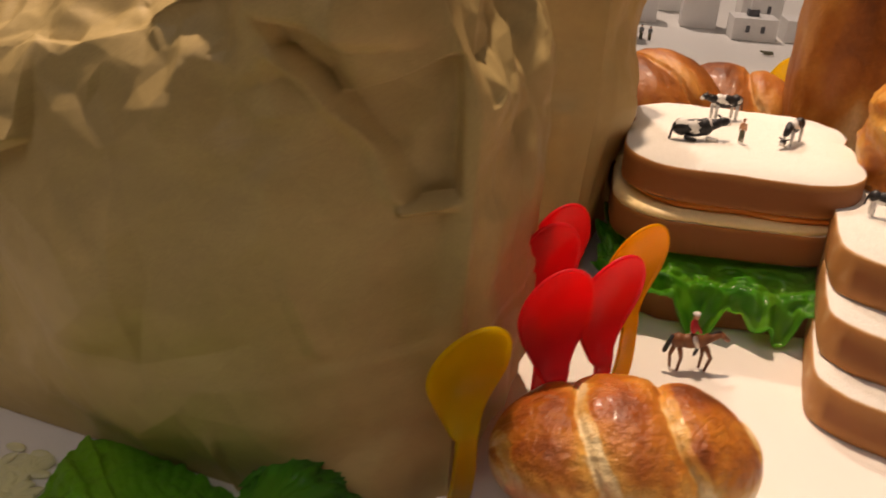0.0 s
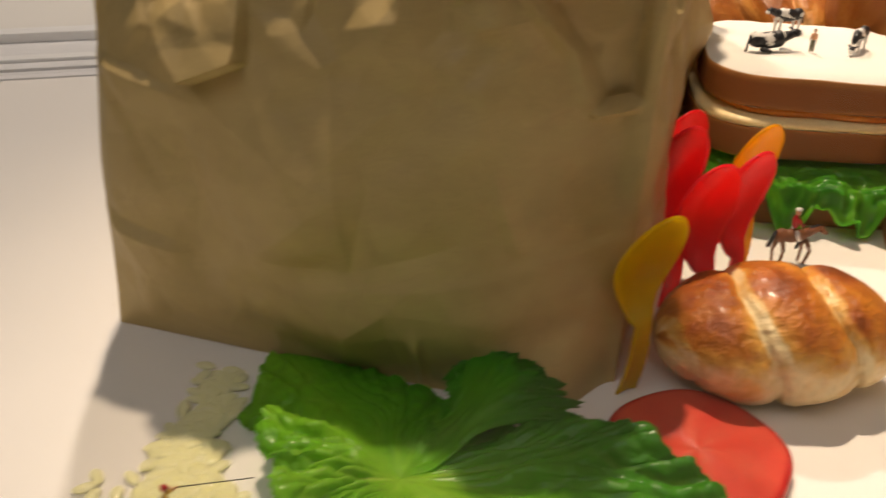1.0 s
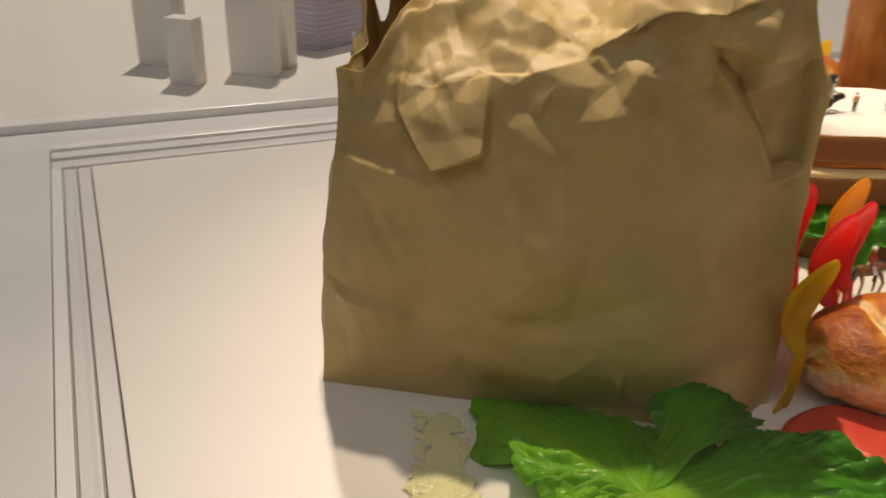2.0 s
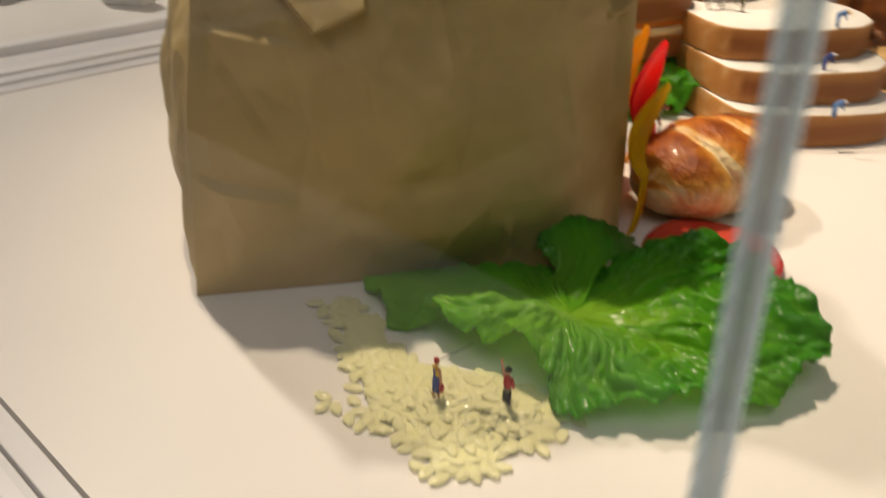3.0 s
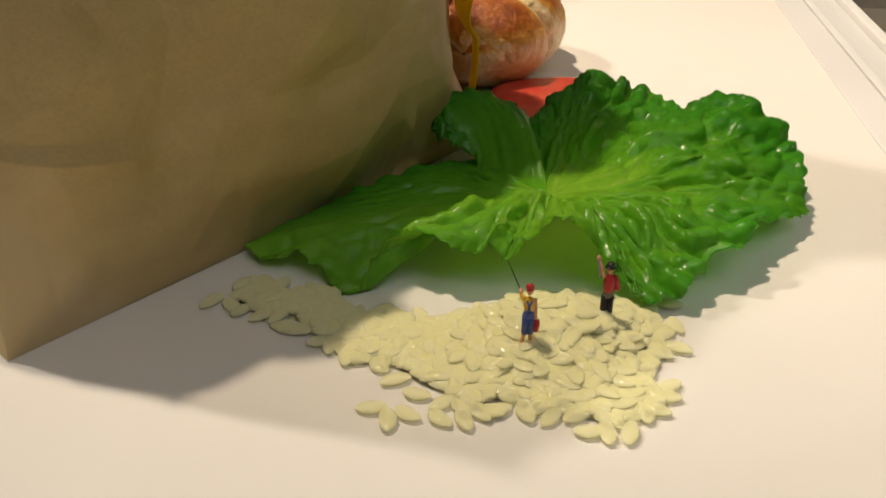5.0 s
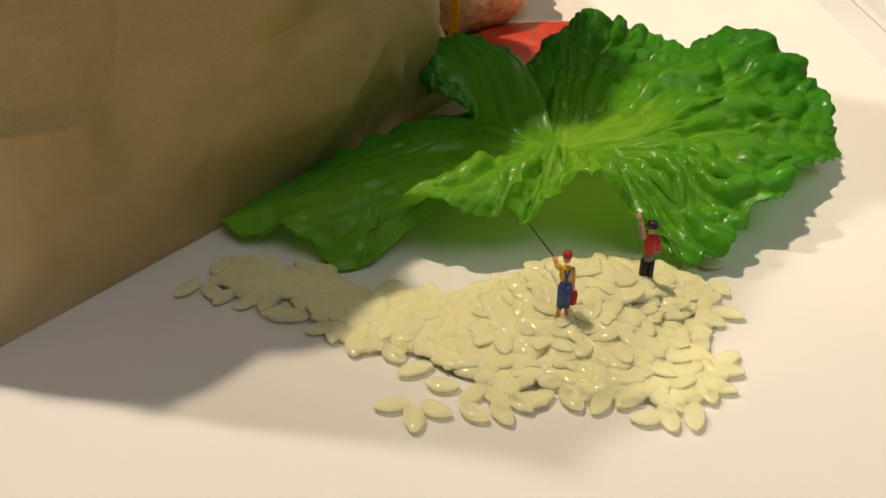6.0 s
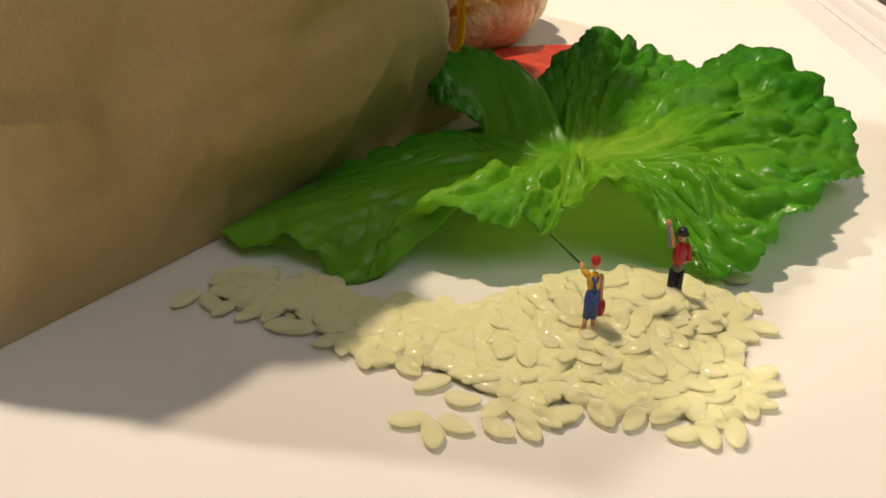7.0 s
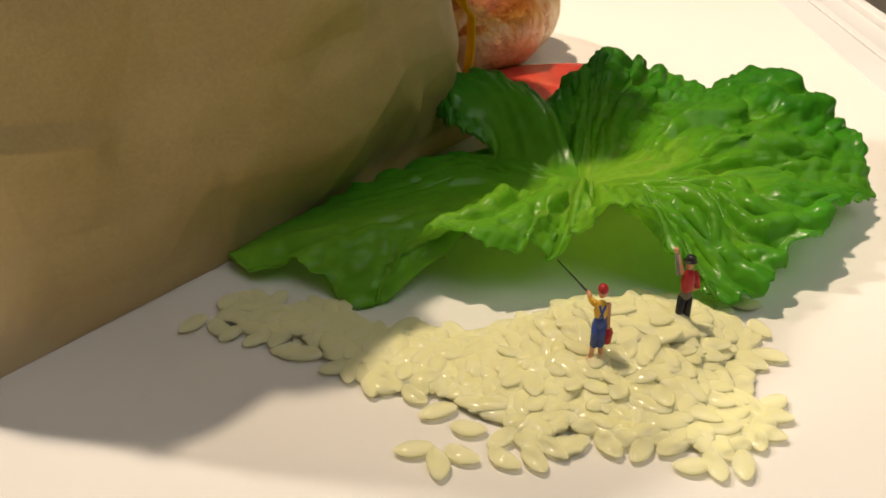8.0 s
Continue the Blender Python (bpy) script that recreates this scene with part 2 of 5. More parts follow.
KRAFT = coat("kraft_paper", (0.485, 0.358, 0.146), (0.545, 0.408, 0.175), 35.0, 0.55, 1500.0, 0.12, 0.0002, spec=0.35, extra=kraft_fibres)
LEAF = toned("lettuce_leaf", ((0.0, (0.58, 0.80, 0.13)), (0.22, (0.36, 0.69, 0.05)), (0.5, (0.22, 0.58, 0.03)), (0.8, (0.09, 0.42, 0.02)), (1.0, (0.035, 0.24, 0.015))),
             0.30, 120.0, 0.20, 330.0, 0.22, 0.0010, coat_w=0.30, translucent=0.60)
def rice_material():
    """Cooked rice: pale yellow and waxy; light spreads inside the grains, so their shading is soft, and what lies below shows faintly."""
    m, t, p = nodes_of("cooked_rice")
    t.nodes.remove(p)
    co, geo = t.nodes.new("ShaderNodeTexCoord"), t.nodes.new("ShaderNodeNewGeometry")
    cloud = add(t, "ShaderNodeTexNoise", Scale=260.0, Detail=3.0)
    t.links.new(co.outputs["Object"], cloud.inputs["Vector"])
    col = ramp(t, ((0.3, (0.99, 0.965, 0.55)), (0.7, (0.998, 0.985, 0.70))))
    t.links.new(cloud.outputs[0], col.inputs[0])
    lift, unit = t.nodes.new("ShaderNodeVectorMath"), t.nodes.new("ShaderNodeVectorMath")
    lift.operation, unit.operation = "ADD", "NORMALIZE"
    lift.inputs[1].default_value = (0.0, 0.0, 1.6)
    t.links.new(geo.outputs["Normal"], lift.inputs[0])
    t.links.new(lift.outputs[0], unit.inputs[0])
    soft, through_, wax = t.nodes.new("ShaderNodeBsdfDiffuse"), t.nodes.new("ShaderNodeBsdfTranslucent"), t.nodes.new("ShaderNodeBsdfGlossy")
    for sh in (soft, through_):
        t.links.new(col.outputs[0], sh.inputs[0])
    t.links.new(unit.outputs[0], soft.inputs["Normal"])
    wax.inputs["Roughness"].default_value = 0.14
    clear = t.nodes.new("ShaderNodeBsdfTransparent")
    clear.inputs[0].default_value = (0.999, 0.995, 0.93, 1)
    body = soft
    for other, share in ((through_, 0.15), (clear, 0.43), (wax, 0.03)):
        mx = t.nodes.new("ShaderNodeMixShader")
        mx.inputs[0].default_value = share
        t.links.new(body.outputs[0], mx.inputs[1])
        t.links.new(other.outputs[0], mx.inputs[2])
        body = mx
    t.links.new(body.outputs[0], t.nodes["Material Output"].inputs[0])
    return m


RICE = rice_material()
CROISSANT = toned("croissant_crust", ((0.0, (0.88, 0.68, 0.36)), (0.25, (0.74, 0.38, 0.07)), (0.5, (0.54, 0.18, 0.017)), (0.75, (0.34, 0.08, 0.008)), (1.0, (0.12, 0.024, 0.004))),
                  0.38, 60.0, 1.0, 260.0, 0.8, 0.0022, coat_w=0.10)
BROWN_LOAF = toned("brown_loaf_crust", ((0.0, (0.80, 0.60, 0.30)), (0.35, (0.54, 0.24, 0.045)), (0.65, (0.36, 0.115, 0.016)), (1.0, (0.13, 0.033, 0.006))),
                   0.45, 45.0, 0.7, 420.0, 0.5, 0.0014, coat_w=0.06)
CRUST = toned("bread_crust", ((0.0, (0.80, 0.64, 0.40)), (0.3, (0.54, 0.25, 0.070)), (0.7, (0.41, 0.17, 0.045)), (1.0, (0.27, 0.092, 0.021))),
              0.62, 60.0, 0.22, 900.0, 0.25, 0.0005)
CRUMB = coat("white_bread_crumb", (0.78, 0.75, 0.68), (0.84, 0.81, 0.75), 220.0, 0.85, 700.0, 0.7, 0.0012, spec=0.1)
TOAST_CRUMB = coat("toasted_bread_crumb", (0.42, 0.26, 0.10), (0.58, 0.40, 0.18), 90.0, 0.8, 600.0, 0.7, 0.0012, spec=0.1)
TOAST_CRUST = coat("toasted_bread_crust", (0.16, 0.075, 0.024), (0.25, 0.12, 0.04), 60.0, 0.6, 500.0, 0.5, 0.001)
CHEESE = coat("orange_filling", (0.66, 0.20, 0.025), (0.75, 0.30, 0.05), 60.0, 0.4, 500.0, 0.2, 0.0005)
HAM = coat("pale_filling", (0.88, 0.68, 0.33), (0.92, 0.75, 0.40), 60.0, 0.45, 500.0, 0.2, 0.0005)
TOMATO = toned("tomato_flesh", ((0.0, (0.74, 0.22, 0.13)), (0.4, (0.62, 0.075, 0.045)), (0.8, (0.56, 0.035, 0.025)), (1.0, (0.46, 0.015, 0.012))),
               0.26, 110.0, 0.6, 500.0, 0.3, 0.0006, coat_w=0.25, sss=0.15)
PLASTIC_RED = coat("red_plastic", (0.86, 0.040, 0.055), (0.90, 0.05, 0.065), 30.0, 0.27, 300.0, 0.02, 0.0002, spec=0.32, sss=0.05)
PLASTIC_YELLOW = coat("yellow_plastic", (0.82, 0.62, 0.012), (0.86, 0.68, 0.016), 30.0, 0.27, 300.0, 0.02, 0.0002, spec=0.32, sss=0.05)
PLASTIC_ORANGE = coat("orange_plastic", (0.92, 0.50, 0.010), (0.95, 0.55, 0.014), 30.0, 0.27, 300.0, 0.02, 0.0002, spec=0.32, sss=0.05)
for m_, c_ in ((PLASTIC_RED, (0.92, 0.045, 0.055)), (PLASTIC_YELLOW, (0.88, 0.66, 0.012)), (PLASTIC_ORANGE, (0.97, 0.55, 0.012))):
    let_through(m_, 0.62, c_)
CRUMB_BROWN = coat("dry_crumb", (0.22, 0.15, 0.08), (0.34, 0.24, 0.13), 900.0, 0.8)
FOAM_WHITE = coat("white_model_board", (0.78, 0.76, 0.73), (0.82, 0.80, 0.77), 20.0, 0.7, 300.0, 0.1, 0.0003)
LILAC = coat("lilac_model_board", (0.46, 0.42, 0.52), (0.52, 0.48, 0.58), 20.0, 0.7, 300.0, 0.1, 0.0003)
SLATE = coat("dark_model_window", (0.10, 0.10, 0.11), (0.14, 0.14, 0.15), 40.0, 0.5)
PAINT = {
    "skin": (0.62, 0.32, 0.17), "red": (0.42, 0.015, 0.02), "yellow": (0.72, 0.42, 0.03), "blue": (0.035, 0.075, 0.30), "black": (0.012, 0.012, 0.014),
    "grey": (0.20, 0.21, 0.22), "white": (0.78, 0.76, 0.72), "brown": (0.20, 0.075, 0.028), "sky": (0.12, 0.25, 0.55), "straw": (0.62, 0.52, 0.28),
    "olive": (0.16, 0.15, 0.09),
}
PAINTS = {k: coat("matt_paint_" + k, tuple(x * 0.85 for x in v), tuple(min(1, x * 1.12) for x in v), 500.0, 0.45, 2500.0, 0.2, 0.0001) for k, v in PAINT.items()}


# ---- building helpers ----
def mesh_of(name, verts, faces, material, smooth=True, tones=None):
    me = bpy.data.meshes.new(name)
    me.from_pydata([tuple(v) for v in verts], [], faces)
    me.materials.append(material)
    if smooth:
        me.polygons.foreach_set("use_smooth", [True] * len(me.polygons))
    if tones is not None:
        at = me.color_attributes.new("tone", "FLOAT_COLOR", "POINT")
        flat = np.ones((len(verts), 4), dtype=np.float32)
        flat[:, :3] = np.asarray(tones, dtype=np.float32).reshape(len(verts), -1)[:, :3] if np.ndim(tones) > 1 else np.asarray(tones)[:, None]
        at.data.foreach_set("color", flat.ravel())
    me.update()
    return me


def part(name, data, material, parent, label="", smooth=False):
    """One mesh object under a thing or a part; data is a bmesh or a finished mesh."""
    if isinstance(data, bmesh.types.BMesh):
        me = bpy.data.meshes.new(name)
        data.to_mesh(me)
        data.free()
        if material:
            me.materials.append(material)
        if smooth:
            me.polygons.foreach_set("use_smooth", [True] * len(me.polygons))
    else:
        me = data
    ob = new(name, me)
    ob.parent = parent
    if label:
        ob["label"] = label
    return ob


def empty(name, m, label, category, group="", kind=""):
    ob = new(name)
    ob.empty_display_size = 0.01
    ob.matrix_world = m
    return tagged(ob, label, category, group, kind)


def box(x0, y0, z0, x1, y1, z1, bevel=0.0):
    bm = bmesh.new()
    bmesh.ops.create_cube(bm, size=1.0)
    bmesh.ops.transform(bm, matrix=Matrix.LocRotScale(((x0 + x1) / 2, (y0 + y1) / 2, (z0 + z1) / 2), None, (x1 - x0, y1 - y0, z1 - z0)), verts=bm.verts)
    if bevel:
        bmesh.ops.bevel(bm, geom=bm.edges[:], offset=bevel, segments=2, profile=0.5, affect="EDGES")
    return bm


def grid_faces(rows, cols, wrap=False):
    out = []
    for j in range(rows - 1):
        for i in range(cols if wrap else cols - 1):
            k = (i + 1) % cols
            out.append((j * cols + i, j * cols + k, (j + 1) * cols + k, (j + 1) * cols + i))
    return out


def smooth01(x, a, b):
    t = np.clip((np.asarray(x, dtype=float) - a) / (b - a), 0, 1)
    return t * t * (3 - 2 * t)


def fields(points, scale, seed=0.0):
    """Smooth noise at each of the points."""
    return np.array([noise.noise(Vector((p[0] * scale + seed, p[1] * scale - seed, p[2] * scale + 2 * seed))) for p in points])


# ---- the room ----
def slab(name, lo, hi, material, kind="structure", label=""):
    me = bpy.data.meshes.new(name)
    bm = box(*lo, *hi)
    bm.to_mesh(me)
    bm.free()
    me.materials.append(material)
    return tagged(new(name, me), label, name.split("_")[0], "", kind)


slab("floor", (-3.0, -3.0, -0.95), (4.0, 4.0, -0.9), FLOOR_TAN, label="tan floor of a dim exhibition room")
slab("ceiling", (-3.0, -3.0, 2.6), (4.0, 4.0, 2.7), CEILING_GREY, label="grey ceiling of the exhibition room")
slab("wall_west", (-3.1, -3.0, -0.9), (-3.0, 4.0, 2.6), WALL_BEIGE, label="plain beige wall")
slab("wall_east", (4.0, -3.0, -0.9), (4.1, 4.0, 2.6), WALL_BEIGE, label="plain beige wall")
slab("wall_south", (-3.0, -3.1, -0.9), (4.0, -3.0, 2.6), WALL_BEIGE, label="plain beige wall")
slab("wall_north", (-3.0, 4.0, -0.9), (4.0, 4.1, 2.6), WALL_BEIGE, label="plain beige wall")

# ---- the display case ----
X0, X1, Y0, Y1 = -0.084, 1.35, -0.251, 0.331
case = empty("display_case", pose(0, 0, -0.9), "white display case with a clear acrylic cover over a food diorama", "display case")


def case_part(name, bm, material, label="", owner=None):
    bmesh.ops.translate(bm, vec=(0, 0, 0.9), verts=bm.verts)
    return part(name, bm, material, owner or case, label)


case_part("tabletop", box(X0, Y0, -0.03, X1, Y1, 0.0), TABLE_WHITE, "smooth warm white board")
case_part("plinth", box(X0 - 0.01, Y0 - 0.01, -0.9, X1 + 0.02, Y1 + 0.02, -0.031), RAIL_WHITE)
case_part("groove_bed", box(X0 - 0.027, Y0 - 0.042, -0.02, X1 + 0.03, Y1 + 0.055, -0.0045), GROOVE)


def rail_along_x(y, sign, widths):
    at = y + sign * 0.0012
    for i, w in enumerate(widths):
        lo, hi = sorted((at, at + sign * w))
        last = i == len(widths) - 1
        case_part("rail_lip" if last else "rail_strip", box(X0 - 0.0275, lo, -0.012, X1 + 0.03, hi, 0.0025 if last else -0.0006, 0.0006), LIP_WHITE_LIT if last else RAIL_WHITE)
        at += sign * (w + 0.0012)


for lo, hi, z in ((0.338, 0.353, -0.0008), (0.3565, 0.371, 0.0004)):
    case_part("rail_strip", box(X0 - 0.0275, lo, -0.012, X1 + 0.03, hi, z, 0.0006), RAIL_WHITE)
case_part("rail_lip", box(X0 - 0.0275, 0.3712, -0.012, X1 + 0.03, 0.3825, 0.0030, 0.0010), LIP_WHITE_LIT)
rail_along_x(Y0, -1, (0.0165, 0.0175, 0.006))
at = X0 - 0.0012
for i, w in enumerate((0.0085, 0.0085, 0.007)):
    case_part("rail_lip" if i == 2 else "rail_strip", box(at - w, Y0 - 0.001, -0.012, at, Y1 + 0.001, 0.0012 if i == 2 else -0.0006, 0.0005), LIP_WHITE_LIT if i == 2 else RAIL_WHITE)
    at -= w + 0.0012
case_part("rail_shelf", box(-0.30, Y0 - 0.045, -0.03, X0 - 0.0285, Y1 + 0.056, -0.0015, 0.001), RAIL_WHITE)
GX, GY = -0.0970, -0.2740
for name, bm in (("glass_end", box(GX - 0.0011, GY + 0.0013, 0.0, GX + 0.0011, Y1 + 0.012, 0.46)),
                 ("glass_front", box(GX + 0.0013, GY - 0.0011, 0.0, X1, GY + 0.0011, 0.46)),
                 ("glass_back", box(GX + 0.0017, Y1 + 0.0125, 0.0, X1, Y1 + 0.0155, 0.46))):
    case_part(name, bm, PANE, "clear acrylic pane").visible_shadow = False
case_part("glass_corner", box(GX - 0.0011, GY - 0.0011, 0.1946, GX + 0.0011, GY + 0.0011, 0.46, 0.0001), PANE_EDGE, "polished pale blue acrylic edge").visible_shadow = False
case_part("glass_corner", box(GX - 0.0011, GY - 0.0011, 0.0, GX + 0.0011, GY + 0.0011, 0.1945, 0.0001), PANE_STREAKED, "acrylic edge with slanting reflections put into its colour").visible_shadow = False
# pale strips added for the bright reflection bands along the corner's sides
for dx, dy in ((-0.00087, 0.0008), (0.0008, -0.00087)):
    case_part("pale_band", box(GX + dx - 0.0003, GY + dy - 0.0003, 0.0, GX + dx + 0.0003, GY + dy + 0.0003, 0.1944, 0.0001), PANE_EDGE, "pale strip standing in for a reflection band").visible_shadow = False
# thin strips added where the corner mirrors dark upright lines
for dx, dy in ((-0.0006, -0.0013), (0.0004, -0.0013), (-0.0013, 0.0003)):
    case_part("reflection_line", box(GX + dx - 0.00012, GY + dy - 0.00012, 0.202, GX + dx + 0.00012, GY + dy + 0.00012, 0.46), REFLECTION_LINE, "dark upright strip standing in for a reflection in the corner").visible_shadow = False

# ---- the next display ----
city = empty("model_city_table", pose(0, 0, -0.9), "white display table that carries a white model city", "display table")
part("tabletop", box(-0.6, 0.4493, 0.86, 1.6, 1.7, 0.9), TABLE_WHITE, city)
part("rail_lip", box(-0.6, 0.432, 0.87, 1.6, 0.449, 0.9060, 0.001), LIP_WHITE_LIT, city)
part("channel", box(-0.6, 0.3865, 0.84, 1.6, 0.4318, 0.8985), RAIL_WHITE, city)
part("plinth", box(-0.6, 0.47, 0.0, 1.6, 1.7, 0.859), RAIL_WHITE, city)


def tower_block(x, y, turn, w, d, h, material, label, bands=0, windows=0, chimney=False):
    k = 1.055
    ex, w, d, h = (-0.12 if x < 0.45 else 0.10), w * k, d * k, h * k
    b = empty("model_building", pose(ex + (x - ex) * k, -0.32 + (y + 0.32) * k, 0.0003, 0, 0, turn), label, "model building", "white model city")
    if bands:
        step = h / bands
        for i in range(bands):
            part("storey", box(0, 0, i * step, w, d, (i + 0.8) * step, 0.0004), material, b)
            part("storey_gap", box(0.001, 0.001, (i + 0.8) * step, w - 0.001, d - 0.001, (i + 1) * step), material, b)
    else:
        part("body", box(0, 0, 0, w, d, h, 0.0008), material, b)
    for i in range(windows):
        cx = w * (i + 1) / (windows + 1)
        part("window", box(cx - 0.0022, -0.0006, h * 0.38, cx + 0.0022, 0.001, h * 0.68), SLATE, b)
    if chimney:
        part("chimney", box(w * 0.35, d * 0.4, h, w * 0.6, d * 0.7, h + 0.007, 0.0004), SLATE, b)
        part("chimney_pot", box(w * 0.4, d * 0.45, h + 0.0071, w * 0.55, d * 0.62, h + 0.018, 0.0004), FOAM_WHITE, b)
    return b


tower_block(0.048, 0.519, -41, 0.046, 0.018, 0.072, FOAM_WHITE, "tall plain white slab of a model building")
tower_block(0.075, 0.546, -41, 0.040, 0.018, 0.078, FOAM_WHITE, "tall plain white slab of a model building")
tower_block(-0.03, 0.585, -41, 0.045, 0.022, 0.085, FOAM_WHITE, "tall plain white slab of a model building")
tower_block(-0.01, 0.50, -41, 0.028, 0.018, 0.06, FOAM_WHITE, "plain white model building")
tower_block(0.133, 0.613, -60, 0.036, 0.078, 0.075, LILAC, "lilac model building with close horizontal storeys", bands=14)
tower_block(0.21, 0.505, -63, 0.042, 0.022, 0.055, FOAM_WHITE, "plain white model building")
tower_block(0.285, 0.520, -63, 0.040, 0.022, 0.06, FOAM_WHITE, "plain white model building")
tower_block(0.31, 0.60, -63, 0.040, 0.03, 0.07, FOAM_WHITE, "plain white model building")
tower_block(0.607, 0.628, -22, 0.040, 0.030, 0.06, FOAM_WHITE, "plain white model building")
tower_block(0.548, 0.66, -22, 0.040, 0.030, 0.05, FOAM_WHITE, "plain white model building")
tower_block(0.500, 0.57, -22, 0.024, 0.030, 0.055, FOAM_WHITE, "plain white model building")
tower_block(0.638, 0.566, -18, 0.048, 0.034, 0.024, FOAM_WHITE, "small white model house with a dark chimney", windows=2, chimney=True)
tower_block(0.695, 0.553, -18, 0.048, 0.034, 0.024, FOAM_WHITE, "small white model house with a dark chimney", windows=2, chimney=True)
tower_block(0.70, 0.66, -18, 0.048, 0.034, 0.03, FOAM_WHITE, "small white model house", windows=2)
tower_block(0.62, 0.72, -18, 0.05, 0.034, 0.05, FOAM_WHITE, "plain white model building")

# ---- paper bags ----
def facets(a, b, waves, seed):
    """Flat facets that meet in straight creases: triangle waves across the unrolled paper, each strong in patches only."""
    out = np.zeros(len(a))
    r = random.Random(seed)
    for k_, (lam, slope) in enumerate(waves):
        phi, ph = (math.pi * 0.618 * k_ + seed) % math.pi, r.uniform(0, 1)
        ca, sa = math.cos(phi), math.sin(phi)
        warp = np.array([noise.noise(Vector((x * 14 + ph * 9, y * 14, phi))) for x, y in zip(a, b)])
        patch = np.array([noise.noise(Vector((x / lam * 0.55 + phi * 7, y / lam * 0.55, ph * 5))) for x, y in zip(a, b)])
        k = (a * ca + b * sa) / lam + ph + 0.35 * warp
        tri = np.abs((k % 1.0) - 0.5) * 2 - 0.5
        out += tri * lam * slope * np.clip(0.35 + 2.2 * patch, 0, 1)
    return out


def planes(a, b, gap, height, seed):
    """Crumpled paper: random knots joined by flat triangles, so that flat faces meet in straight creases."""
    r = random.Random(seed)
    a0, a1, b0, b1 = a.min() - gap, a.max() + gap, b.min() - gap, b.max() + gap
    knots = []
    for i in range(int((a1 - a0) / gap) + 2):
        for j in range(int((b1 - b0) / gap) + 2):
            knots.append((a0 + gap * (i + r.uniform(-0.42, 0.42) + 0.5 * (j % 2)), b0 + gap * (j + r.uniform(-0.42, 0.42))))
    co, _, tris, _, _, _ = delaunay_2d_cdt([Vector(k) for k in knots], [], [], 0, 1e-6)
    h = [r.uniform(-1, 1) * height for _ in co]
    out = np.zeros(len(a))
    order = np.argsort(a)
    sa = a[order]
    for p, q, w in tris:
        (x0, y0), (x1, y1), (x2, y2) = co[p], co[q], co[w]
        lo, hi = np.searchsorted(sa, min(x0, x1, x2)), np.searchsorted(sa, max(x0, x1, x2), "right")
        idx = order[lo:hi]
        idx = idx[(b[idx] >= min(y0, y1, y2)) & (b[idx] <= max(y0, y1, y2))]
        den = (y1 - y2) * (x0 - x2) + (x2 - x1) * (y0 - y2)
        if abs(den) < 1e-12 or not len(idx):
            continue
        k0 = ((y1 - y2) * (a[idx] - x2) + (x2 - x1) * (b[idx] - y2)) / den
        k1 = ((y2 - y0) * (a[idx] - x2) + (x0 - x2) * (b[idx] - y2)) / den
        ok = (k0 >= -1e-6) & (k1 >= -1e-6) & (k0 + k1 <= 1 + 1e-6)
        out[idx[ok]] = (h[p] * k0 + h[q] * k1 + h[w] * (1 - k0 - k1))[ok]
    return out


